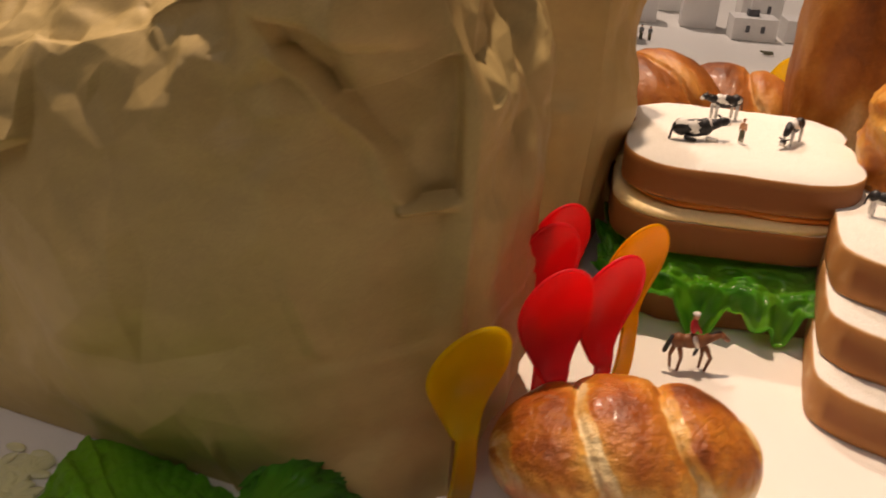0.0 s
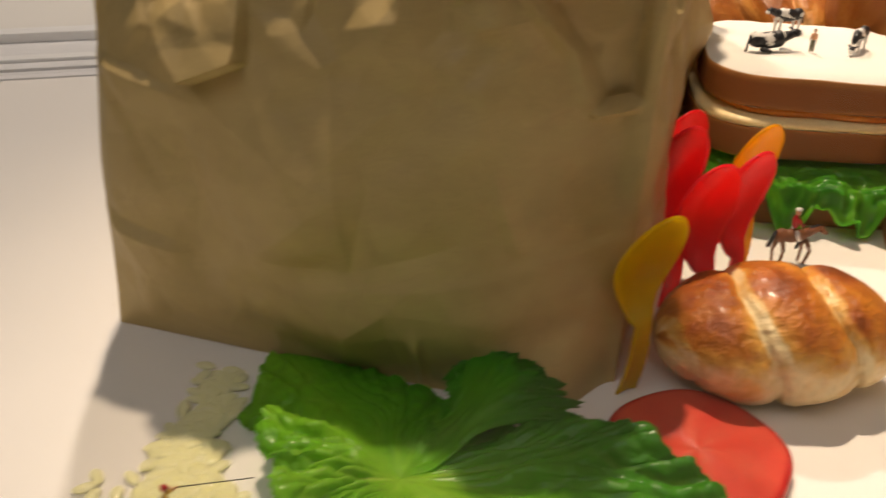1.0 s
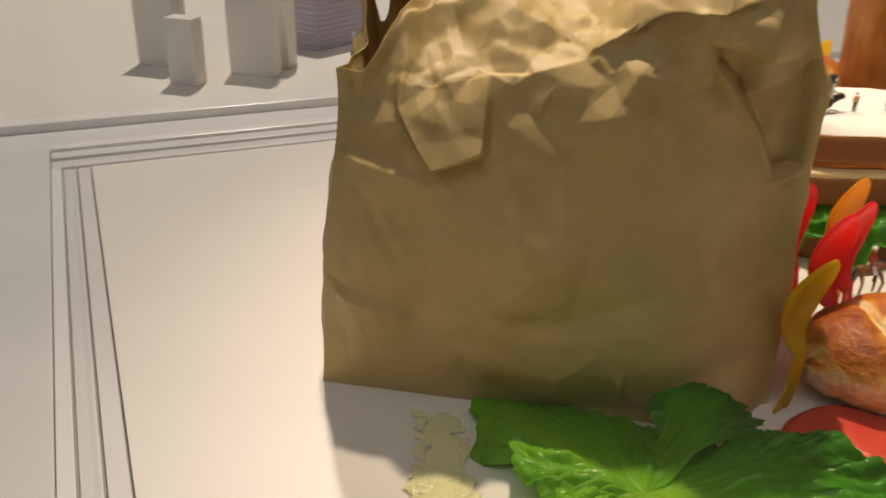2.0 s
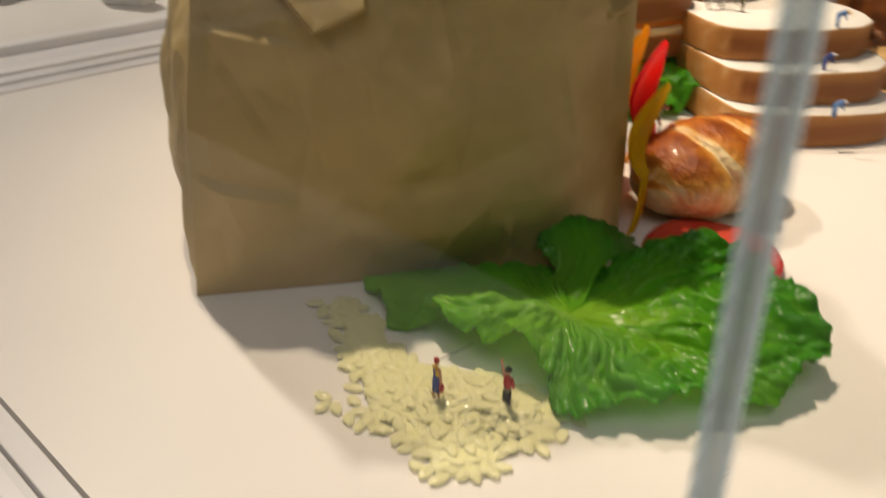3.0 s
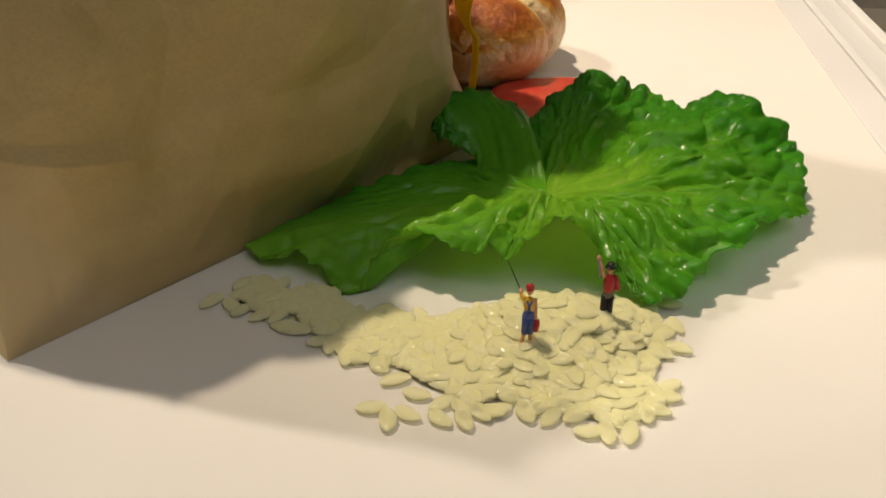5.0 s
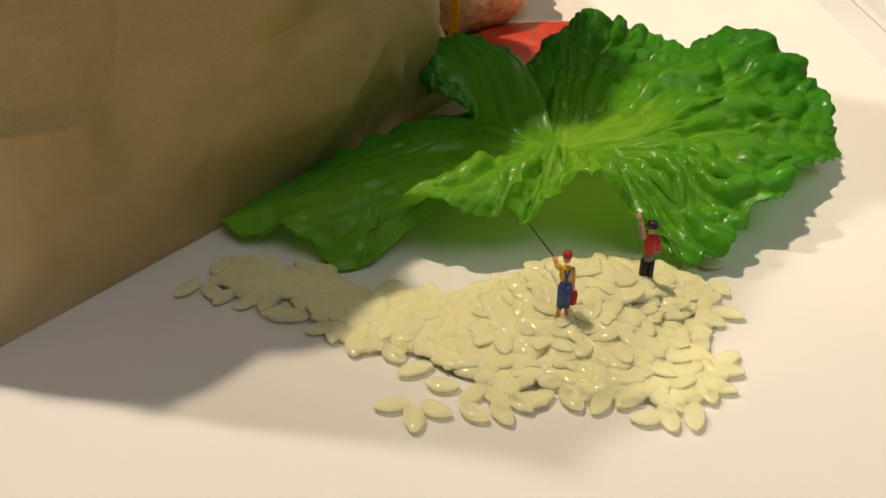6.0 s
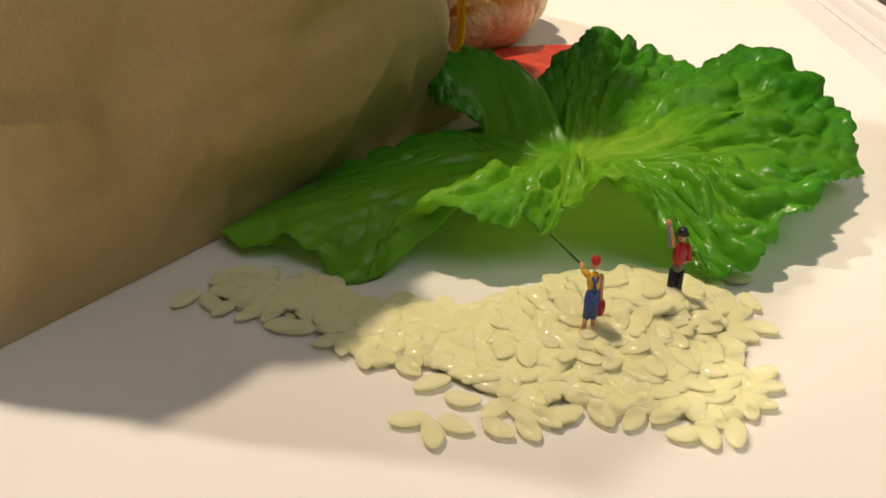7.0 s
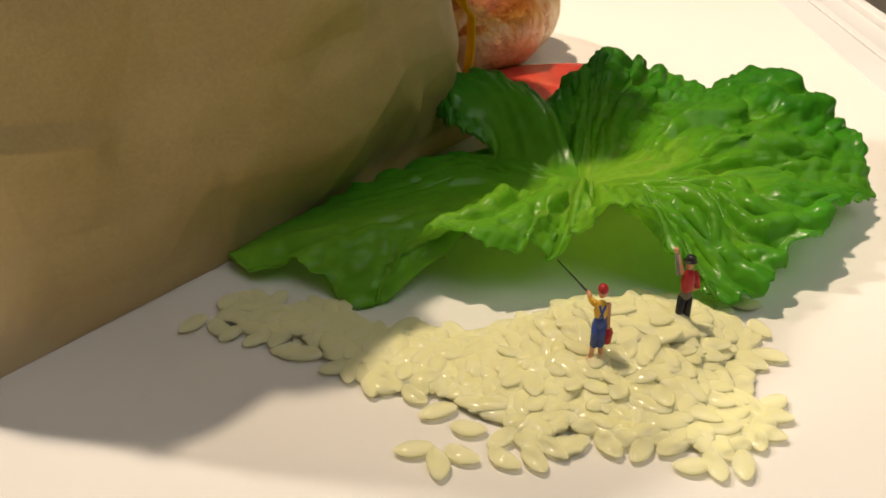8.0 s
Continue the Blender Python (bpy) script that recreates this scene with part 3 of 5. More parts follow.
def paper_bag(name, m, W, D, top, label, seed, lean, belly, marks=True):
    """An open paper bag: a creased shell, its front wall leaning back at the top."""
    nf, ns, nb, nz = (360, 120, 90, 300) if marks else (180, 70, 60, 170)
    side = [("f", k / nf) for k in range(nf)] + [("r", k / ns) for k in range(ns)] + [("b", k / nb) for k in range(nb)] + [("l", k / ns) for k in range(ns)]
    n = len(side)
    F = {c: np.array([f if s == c else 0.0 for s, f in side]) for c in "frbl"}
    is_ = {c: np.array([s == c for s, f in side]) for c in "frbl"}
    lx = np.where(is_["f"], W * F["f"], np.where(is_["r"], W, np.where(is_["b"], W * (1 - F["b"]), 0.0)))
    ly = np.where(is_["f"], 0.0, np.where(is_["r"], D * F["r"], np.where(is_["b"], D, D * (1 - F["l"]))))
    along = np.where(is_["f"], lx, np.where(is_["r"], W + ly, np.where(is_["b"], 2 * W + D - lx, 2 * W + 2 * D - ly)))
    ox = np.where(is_["r"], 1.0, np.where(is_["l"], -1.0, 0.0))
    oy = np.where(is_["f"], -1.0, np.where(is_["b"], 1.0, 0.0))
    u, v = lx / W, ly / D
    ztop = top * (0.79 + 0.17 * np.where(is_["b"], smooth01(u, 0.02, 0.08), np.where(is_["l"], smooth01(v, 0.45, 0.95), smooth01(u, 0.10, 0.21))) + 0.04 * smooth01(u, 0.6, 1.0) + 0.03 * v * smooth01(u, 0.05, 0.2) + (0.02 + 0.07 * smooth01(u, 0.5, 0.85) if marks else 0.0))
    start = top * ((0.80 if marks else 0.745) + 0.30 * np.clip((u - 0.42) / 0.55, 0, 1) + 0.06 * np.array([noise.noise(Vector((x * 26 + seed, 0.3, 0.7))) for x in lx]))
    P = []
    for j in range(nz):
        z = ztop * j / (nz - 1)
        up = np.sin(np.pi * np.clip(z / (0.88 * top), 0, 1)) ** 0.8
        x = lx + np.where(is_["l"] & marks, 0.014 * v, 0.007) * ox * up * np.sin(np.pi * v)
        if marks:
            x = x + 0.004 * (1 - smooth01(u, 0.0, 0.15)) * (1 - v) * up
        y = ly + oy * belly * up * np.sin(np.pi * u) ** 0.7
        t = np.clip((z - start) / np.maximum(top - start, 0.018), 0, 1.35) ** 1.55
        wgt = (smooth01(u, 0.11, 0.23) * 0.95 + 0.05) * (1 - 0.45 * smooth01(u, 0.62, 0.75))
        flank = is_["r"] | is_["l"]
        back = 0.006 * smooth01(u, 0.60, 0.9) * smooth01(z, 0.01, 0.11) + (0.026 * (smooth01(u, 0.74, 1.0) * smooth01(z, 0.0, 0.035) + smooth01(u, 0.90, 1.0) * (1 - smooth01(z, 0.0, 0.035))) if marks else 0.014 * smooth01(u, 0.66, 1.0) * smooth01(z, 0.01, 0.11))
        y = y + np.where(is_["f"], back, np.where(flank, back * (1 - v), 0.0))
        y = y + np.where(is_["f"], lean * t * wgt, np.where(flank, lean * t * wgt * (1 - v), 0.0))
        if marks:
            y = y - 0.17 * D * v * (1 - smooth01(u, 0.2, 0.8)) * smooth01(z, 0.005, 0.11)
        y = y - np.where(is_["b"], 0.2 * D * t, np.where(flank, 0.2 * D * t * v, 0.0))
        y = y - np.where(is_["f"], 0.016 * smooth01(u, 0.64, 0.74) * (1 - 0.6 * smooth01(u, 0.88, 1.0)) * smooth01(z, 0.74 * top, 0.96 * top), 0.0)
        x = x - 0.012 * smooth01(u, 0.85, 1.0) * smooth01(z, 0.75 * top, top) + 0.010 * (1 - smooth01(u, 0.0, 0.12)) * smooth01(z, 0.35 * top, 0.8 * top) * (1 - 0.7 * v)
        P.append(np.stack([x, y, z], 1))
    P = np.concatenate(P)
    OX, OY, V, A = (np.tile(a, nz) for a in (ox, oy, v, along))
    ISF = np.tile(is_["f"], nz)
    Z = P[:, 2].copy()
    zn = Z / top
    upper = smooth01(zn, 0.56, 0.80)
    G = P.reshape(nz, n, 3)
    step = np.gradient(G, axis=0)
    length = np.maximum(np.linalg.norm(step, axis=2), 1e-6)
    S = np.cumsum(length, axis=0).ravel()
    rise = (step[:, :, 2] / length).ravel()
    outward = ((step[:, :, 0] * ox + step[:, :, 1] * oy) / length).ravel()
    big = planes(A, S, 0.028, 0.0046, seed) + planes(A, S, 0.014, 0.0032, seed + 1) + planes(A, S, 0.0075, 0.0014, seed + 2)
    big *= 1 - 0.8 * smooth01(np.repeat(np.arange(nz) / (nz - 1), n), 0.94, 0.995)
    low = facets(A, Z, ((0.11, 0.040), (0.085, 0.045), (0.060, 0.055), (0.042, 0.05), (0.030, 0.045), (0.018, 0.035), (0.010, 0.02)), seed + 50)
    flat = planes(A, S, 0.060, 0.0048, seed + 3) + planes(A, S, 0.032, 0.0034, seed + 4) + planes(A, S, 0.016, 0.0011, seed + 5)
    bend = big * upper + (0.8 * low + flat) * (1 - 0.5 * upper) + 0.0016 * fields(P, 20.0, seed * 0.1)
    bend *= smooth01(Z, 0.0, 0.014)
    if marks:
        lx_, d = P[:, 0], np.zeros(len(P))
        # a pointed facet that leans back below the rim
        zb = np.where(lx_ < 0.0535, 0.112 + 1.3 * (0.0535 - lx_), 0.112 + 0.42 * (lx_ - 0.0535))
        d += 0.0085 * smooth01(Z - zb, -0.0004, 0.0014) * np.clip(1 - (Z - zb) / 0.030, 0, 1) * smooth01(lx_, 0.034, 0.039) * (1 - smooth01(lx_, 0.0715, 0.0745)) * ISF
        # boxed dent beside the edge, and the crease that runs up from it
        edge = np.where(Z < 0.128, 0.181 - 0.40 * (Z - 0.110), 0.1738 - 0.75 * (Z - 0.128))
        box_ = smooth01(lx_ - edge, 0.0, 0.0020) * smooth01(Z, 0.1085, 0.1115) * (1 - smooth01(Z, 0.156, 0.166)) * (1 - smooth01(lx_, 0.190, 0.197))
        d -= 0.0085 * box_ * ISF
        d += 0.0022 * np.clip(1 - np.abs(lx_ - edge + 0.0012) / 0.0040, 0, 1) * smooth01(Z, 0.108, 0.114) * (1 - smooth01(Z, 0.152, 0.160)) * ISF
        d += 0.0050 * np.clip(1 - np.abs(Z - 0.1080) / 0.0024, 0, 1) * smooth01(lx_, 0.178, 0.182) * (1 - smooth01(lx_, 0.190, 0.196)) * ISF
        d += 0.009 * smooth01(Z - 0.146 - 0.45 * (lx_ - 0.176), 0.0, 0.0025) * smooth01(lx_, 0.160, 0.172) * ISF
        # factory folds
        zc = 0.0435 + 0.16 * (lx_ - 0.085)
        d += 0.0009 * np.where(Z < zc, np.clip(Z / zc, 0, 1) ** 2, np.clip(1 - (Z - zc) / 0.0035, 0, 1)) * smooth01(lx_, 0.075, 0.105) * ISF
        zl = 0.0555 - 0.26 * lx_
        d += 0.0042 * np.where(Z < zl, np.clip(1 - (zl - Z) / 0.020, 0, 1), np.clip(1 - (Z - zl) / 0.004, 0, 1)) * (1 - smooth01(lx_, 0.034, 0.050)) * ISF
        d -= 0.0008 * np.clip(1 - np.abs(Z - 0.058) / 0.003, 0, 1) * (~ISF)
        zu = 0.1165 - 0.2 * lx_
        d += 0.0036 * np.where(Z < zu, np.clip(1 - (zu - Z) / 0.012, 0, 1), np.clip(1 - (Z - zu) / 0.003, 0, 1)) * (1 - smooth01(lx_, 0.030, 0.060)) * ISF
        # upright creases
        d += 0.0018 * np.clip(1 - np.abs(lx_ - 0.132) / 0.003, 0, 1) * (1 - smooth01(Z, 0.026, 0.040)) * ISF
        d += 0.0016 * np.clip(1 - np.abs(lx_ - 0.161 + 0.3 * (Z - 0.07)) / 0.004, 0, 1) * smooth01(Z, 0.060, 0.066) * (1 - smooth01(Z, 0.085, 0.100)) * ISF
        d -= 0.0014 * np.clip(1 - np.abs(lx_ + 0.55 * (Z - 0.075) - 0.036) / 0.005, 0, 1) * ISF * smooth01(Z, 0.058, 0.085)
        d -= 0.003 * np.clip(1 - Z / 0.045, 0, 1) * np.clip(1 - np.abs(V - 0.35) / 0.4, 0, 1) * (OX < 0)
        # gusset fold down the middle of the narrow walls
        d -= 0.007 * np.clip(1 - np.abs(V - 0.5) / 0.3, 0, 1) * (~ISF) * (np.abs(OX) > 0) * smooth01(Z, 0.03, 0.09)
        bend = bend + d
    else:
        # a fold across the wall and one down it
        bend += 0.0060 * np.clip(1 - (Z - 0.088) / 0.03, 0, 1) * (Z >= 0.088) + (0.0060 - 0.0075 * np.clip((0.088 - Z) / 0.07, 0, 1)) * (Z < 0.088)
        bend += 0.0030 * np.clip(1 - np.abs(P[:, 0] - 0.78 * W + 0.12 * Z) / 0.020, 0, 1) * ISF
        bend -= 0.004 * smooth01(P[:, 0], 0.55 * W, 0.62 * W) * smooth01(Z, 0.088, 0.098) * ISF
    near = np.where(is_["f"] | is_["b"], np.minimum(lx, W - lx), np.minimum(ly, D - ly))
    bend = bend * (0.12 + 0.88 * smooth01(np.tile(near, nz), 0.0, 0.011))
    P[:, 0] += OX * bend * rise
    P[:, 1] += OY * bend * rise
    P[:, 2] -= bend * outward
    rim = smooth01(zn, 0.80, 1.0)
    P[:, 2] += rim * (0.002 * fields(P, 40.0, seed + 9) + 0.001 * fields(P, 150.0, seed + 4))
    P[:, 2] = np.maximum(P[:, 2], 0.0)
    verts = P.tolist()
    faces = grid_faces(nz, n, wrap=True)
    base = len(verts)
    verts.append((W / 2, D / 2, 0.0))
    faces += [(k, base, (k + 1) % n) for k in range(n)]
    me = mesh_of(name, verts, faces, KRAFT)
    me.set_sharp_from_angle(angle=radians(24))
    ob = tagged(new(name, me), label, "paper bag", "paper bags")
    ob.matrix_world = m
    so = ob.modifiers.new("thickness", "SOLIDIFY")
    so.thickness, so.offset = 0.0003, -1
    return ob


paper_bag("paper_bag", pose(0.002, 0.002, 0, 0, 0, -33), 0.199, 0.112, 0.180, "crumpled open brown kraft paper bag with a creased top", 17, 0.066, 0.019)
paper_bag("paper_bag", pose(0.110, 0.168, 0, 0, 0, -34), 0.198, 0.105, 0.235, "tall brown kraft paper bag standing behind another", 73, 0.03, 0.008, marks=False)


# ---- lettuce ----
def closed_curve(points, n):
    """A smooth closed curve through the points, sampled evenly along its length."""
    p = np.array(points, dtype=float)
    k, out = len(p), []
    for i in range(k):
        a, b, c, d = p[i - 1], p[i], p[(i + 1) % k], p[(i + 2) % k]
        for t in np.arange(24) / 24:
            out.append(0.5 * (2 * b + (c - a) * t + (2 * a - 5 * b + 4 * c - d) * t * t + (3 * b - a - 3 * c + d) * t ** 3))
    out = np.array(out + out[:1])
    at = np.concatenate([[0], np.cumsum(np.linalg.norm(np.diff(out[:, :3], axis=0), axis=1))])
    want = np.arange(n) * at[-1] / n
    return np.stack([np.interp(want, at, out[:, j]) for j in range(p.shape[1])], 1)


# the rim of the leaf: x, y, z, lift of the blade half way out, tone at the rim, roughness of the blade
RIM = [
    (0.0595, -0.0405, 0.004, 0.004, 0.40, 0.4), (0.0535, -0.0475, 0.003, 0.004, 0.42, 0.45), (0.0535, -0.0560, 0.007, 0.003, 0.42, 0.5), (0.0490, -0.0645, 0.005, 0.004, 0.45, 0.55), (0.0430, -0.0755, 0.000, 0.006, 0.50, 0.55),
    (0.0505, -0.0805, 0.009, 0.004, 0.45, 0.55), (0.052, -0.0885, 0.0175, 0.001, 0.42, 0.85), (0.049, -0.098, 0.0185, 0.003, 0.50, 0.85), (0.0478, -0.1080, 0.0145, 0.007, 0.55, 0.85),
    (0.052, -0.1125, 0.0165, 0.005, 0.45, 0.85), (0.0525, -0.1165, 0.0095, 0.007, 0.45, 0.85), (0.0535, -0.122, 0.0160, 0.005, 0.42, 0.85), (0.050, -0.130, 0.0235, 0.001, 0.38, 0.85),
    (0.0485, -0.1365, 0.0255, 0.000, 0.45, 0.85), (0.053, -0.145, 0.0130, 0.005, 0.60, 0.85), (0.047, -0.153, 0.0060, 0.007, 0.70, 0.9), (0.0455, -0.158, 0.0030, 0.008, 0.75, 1.0),
    (0.050, -0.166, 0.0080, 0.006, 0.75, 1.0), (0.0585, -0.173, 0.0110, 0.005, 0.72, 1.0), (0.066, -0.181, 0.0140, 0.004, 0.74, 1.0), (0.082, -0.191, 0.0140, 0.004, 0.76, 1.0),
    (0.092, -0.200, 0.0110, 0.004, 0.78, 1.0), (0.101, -0.2075, 0.0075, 0.004, 0.70, 1.0), (0.118, -0.2075, 0.0140, 0.002, 0.80, 1.0), (0.1345, -0.2115, 0.0120, 0.003, 0.85, 1.0),
    (0.142, -0.202, 0.0230, 0.001, 0.90, 1.0), (0.1505, -0.188, 0.0265, 0.000, 0.92, 1.0), (0.160, -0.178, 0.0200, 0.000, 0.90, 1.0), (0.168, -0.173, 0.0145, 0.000, 0.85, 1.0),
    (0.179, -0.161, 0.0175, -0.001, 0.92, 1.0), (0.172, -0.150, 0.0220, -0.002, 0.92, 1.0), (0.165, -0.1395, 0.0255, -0.003, 0.88, 1.0), (0.150, -0.129, 0.0240, -0.004, 0.85, 1.0),
    (0.137, -0.118, 0.0165, -0.003, 0.95, 0.9), (0.128, -0.111, 0.0110, -0.002, 0.90, 0.6), (0.122, -0.103, 0.0085, 0.000, 0.80, 0.4), (0.1175, -0.0945, 0.0080, 0.002, 0.80, 0.4),
    (0.1110, -0.0860, 0.0090, 0.002, 0.78, 0.5), (0.1040, -0.0775, 0.0085, 0.002, 0.76, 0.5), (0.0950, -0.0675, 0.0070, 0.003, 0.74, 0.5), (0.0840, -0.0560, 0.0055, 0.003, 0.70, 0.4),
    (0.0740, -0.0470, 0.0045, 0.003, 0.60, 0.2), (0.0660, -0.0415, 0.0035, 0.003, 0.45, 0.15),
]


def lettuce_leaf(name, centre, rim, label, n=800, nr=130, seed=0.0):
    """A leaf that spreads from its crown along curved spokes to a ruffled rim; one part of it stands up and curls over."""
    R = closed_curve(rim, n)
    C = np.array(centre)
    P, lift, rim_tone, rough = R[:, :3].copy(), R[:, 3], R[:, 4], np.clip(R[:, 5], 0, 1)
    out = P - C
    out[:, 2] = 0
    out /= np.linalg.norm(out, axis=1)[:, None]
    s = np.concatenate([[0], np.cumsum(np.linalg.norm(np.diff(P, axis=0), axis=1))])
    line = lambda k, z, src=s: np.array([noise.noise(Vector((v * k + seed, z, 0.37))) for v in src])
    P += out * (0.0022 * line(170, 1.1) + 0.0014 * line(420, 4.2) + 0.0009 * line(900, 6.0))[:, None] * (0.35 + 0.65 * rough)[:, None]
    P[:, 2] += (0.0022 * line(130, 8.1) + 0.0016 * line(300, 9.4)) * (0.3 + 0.7 * rough)
    # the blade follows an eased rim; the ruffles grow only towards the edge
    gap = s[-1] / n
    w = np.exp(-0.5 * (np.arange(-90, 91) * gap / 0.0095) ** 2)
    w /= w.sum()
    ease = lambda v: np.stack([np.convolve(np.concatenate([c[-90:], c, c[:90]]), w, "valid") for c in v.T], 1)
    S = ease(P)
    lift = ease(lift[:, None])[:, 0]
    mid = 0.5 * (C + S)
    mid[:, 2] += lift
    K = 2 * mid - 0.5 * (C + S)
    q = (np.arange(nr) / (nr - 1))[:, None, None]
    G = (1 - q) ** 2 * C + 2 * q * (1 - q) * K + q * q * S + smooth01(q, 0.35, 1.0) ** 1.2 * (P - S)
    du, dv = np.gradient(G, axis=1), np.gradient(G, axis=0)
    du[:, 0], du[:, -1] = (G[:, 1] - G[:, -1]) / 2, (G[:, 0] - G[:, -2]) / 2
    N = np.cross(dv, du)
    N /= np.maximum(np.linalg.norm(N, axis=2), 1e-12)[:, :, None]
    N[N[:, :, 2] < 0] *= -1
    N[0] = (0, 0, 1)
    D, T = np.zeros((nr, n)), np.zeros((nr, n))
    spoke = np.unwrap(np.arctan2(out[:, 1], out[:, 0]))
    for j in range(nr):
        k = j / (nr - 1)
        grow, fade = float(smooth01(k, 0.05, 0.40)), 1 - 0.45 * float(smooth01(k, 0.5, 1.0))
        for i in range(n):
            x, y, z = G[j, i]
            r = rough[i]
            bow = 0.30 * noise.noise(Vector((x * 45, y * 45, 7.7 + seed)))
            # veins fan out from the crown and fork
            a = spoke[i] + bow
            f1 = abs(noise.noise(Vector((a * 3.3, k * 1.1, seed)))) * 2
            f2 = abs(noise.noise(Vector((a * 7.5, k * 2.4, seed + 5)))) * 2
            furrow = f1 * 0.6 + f2 * 0.55 * min(1.0, k * 2.2)
            b1 = 0.55 * noise.noise(Vector((a * 9 + seed, k * 9, 2.2))) + 0.35 * noise.noise(Vector((x * 130 + seed, y * 130, z * 130)))
            b2 = noise.noise(Vector((x * 260, y * 260, z * 260 + seed)))
            b3 = noise.noise(Vector((x * 560, y * 560, z * 560 + seed)))
            blister = abs(b1) * 1.3 + 0.38 * b2 + 0.15 * b3
            D[j, i] = grow * (0.0058 * r * (furrow - 0.35) * fade * min(1.0, 2.5 * k) + (0.0005 + 0.0021 * r * (0.35 + 0.65 * k)) * (blister - 0.35)) + 0.0010 * (1 - r) * grow * noise.noise(Vector((a * 4, k * 1.5, 3.3)))
            pale = max(0.0, 1 - furrow * 2.6)
            t = 0.14 + (rim_tone[i] - 0.14) * k ** 0.7 - 0.46 * pale * (1 - 0.55 * k) * min(1.0, 4 * k) * (0.4 + 0.6 * r) + 0.10 * (blister - 0.3) * k
            T[j, i] = t + 0.26 * (1 - r) * (1 - k) + 0.08 * float(smooth01(k, 0.975, 1.0))
    G = G + N * D[:, :, None]
    G[0] = G[0].mean(axis=0)
    G[:, :, 2] = np.maximum(G[:, :, 2], 0.0012)
    me = mesh_of(name, G.reshape(-1, 3), grid_faces(nr, n, wrap=True), LEAF, tones=T.ravel())
    ob = tagged(new(name, me), label, "lettuce")
    so = ob.modifiers.new("thickness", "SOLIDIFY")
    so.thickness, so.offset = 0.0007, 0
    return ob


# the flap: four rows of four points, from its foot to its curled edge
FLAP = [
    [(0.1040, -0.1000, 0.0100), (0.1120, -0.1020, 0.0135), (0.1130, -0.0935, 0.0180), (0.1190, -0.0880, 0.0205)],
    [(0.1000, -0.1080, 0.0105), (0.1135, -0.1070, 0.0165), (0.1250, -0.1000, 0.0250), (0.1345, -0.0875, 0.0265)],
    [(0.0960, -0.1170, 0.0115), (0.1100, -0.1160, 0.0165), (0.1245, -0.1115, 0.0248), (0.1480, -0.1040, 0.0215)],
    [(0.0920, -0.1265, 0.0122), (0.1050, -0.1245, 0.0155), (0.1190, -0.1205, 0.0200), (0.1500, -0.1170, 0.0125)],
]


def leaf_flap(parent, rows, nu=90, nv=70, seed=4.0):
    """A smooth curled sheet through the rows of points, with a toothed outer edge."""
    F = np.array(rows)
    u, v = np.linspace(0, 1, nu), np.linspace(0, 1, nv)

    def weights(t):
        k = np.arange(4) / 3
        return np.stack([np.prod([(t - k[m]) / (k[j] - k[m]) for m in range(4) if m != j], axis=0) for j in range(4)], 1)

    G = np.einsum("ia,jb,abk->ijk", weights(u), weights(v), F)
    du, dv = np.gradient(G, axis=0), np.gradient(G, axis=1)
    N = np.cross(du, dv)
    N /= np.maximum(np.linalg.norm(N, axis=2), 1e-12)[:, :, None]
    T = np.zeros((nu, nv))
    for i in range(nu):
        for j in range(nv):
            edge = max(float(smooth01(v[j], 0.55, 1.0)), float(smooth01(1 - u[i], 0.80, 1.0)) * v[j])
            tooth = 0.6 * noise.noise(Vector((u[i] * 14, v[j] * 9, seed))) + 0.6 * noise.noise(Vector((u[i] * 34, v[j] * 20, seed + 3))) + 0.3 * noise.noise(Vector((u[i] * 70, v[j] * 50, seed + 5)))
            G[i, j] += N[i, j] * (0.0007 * noise.noise(Vector((u[i] * 9, v[j] * 3, seed))) + 0.0024 * edge * noise.noise(Vector((u[i] * 16, v[j] * 10, seed + 7))))
            G[i, j] += dv[i, j] * nv * 0.11 * tooth * float(smooth01(v[j], 0.7, 1.0)) - du[i, j] * nu * 0.12 * tooth * float(smooth01(1 - u[i], 0.8, 1.0)) * v[j]
            T[i, j] = 0.46 + 0.30 * v[j] + 0.22 * edge + 0.08 * noise.noise(Vector((u[i] * 20, v[j] * 3, seed + 9)))
    ob = part("leaf_flap", mesh_of("leaf_flap", G.reshape(-1, 3), grid_faces(nu, nv), LEAF, tones=T.ravel()), None, parent, "curled upright flap with a toothed edge")
    so = ob.modifiers.new("thickness", "SOLIDIFY")
    so.thickness, so.offset = 0.0008, 0


leaf = lettuce_leaf("lettuce_leaf", (0.088, -0.128, 0.0125), RIM, "glossy crinkled green lettuce leaf with a pale rib beside a bag", seed=2.2)
leaf_flap(leaf, FLAP)


# ---- rice ----
def grain_mesh(k):
    """A plump cooked grain with soft blunt ends, a little bent."""
    bm = bmesh.new()
    bmesh.ops.create_uvsphere(bm, u_segments=14, v_segments=12, radius=1.0)
    for v in bm.verts:
        x, y, z = v.co
        taper = 1 - 0.18 * abs(z) ** 3 - 0.06 * z * (k - 1.5)
        bendy = 0.16 * (k - 1.5) * z * z
        v.co = Vector((z * 0.0036 * (1 + 0.06 * k), (x * taper + bendy) * 0.0021, y * taper * 0.00112))
    me = bpy.data.meshes.new("grain")
    bm.to_mesh(me)
    bm.free()
    me.polygons.foreach_set("use_smooth", [True] * len(me.polygons))
    me.materials.append(RICE)
    return me


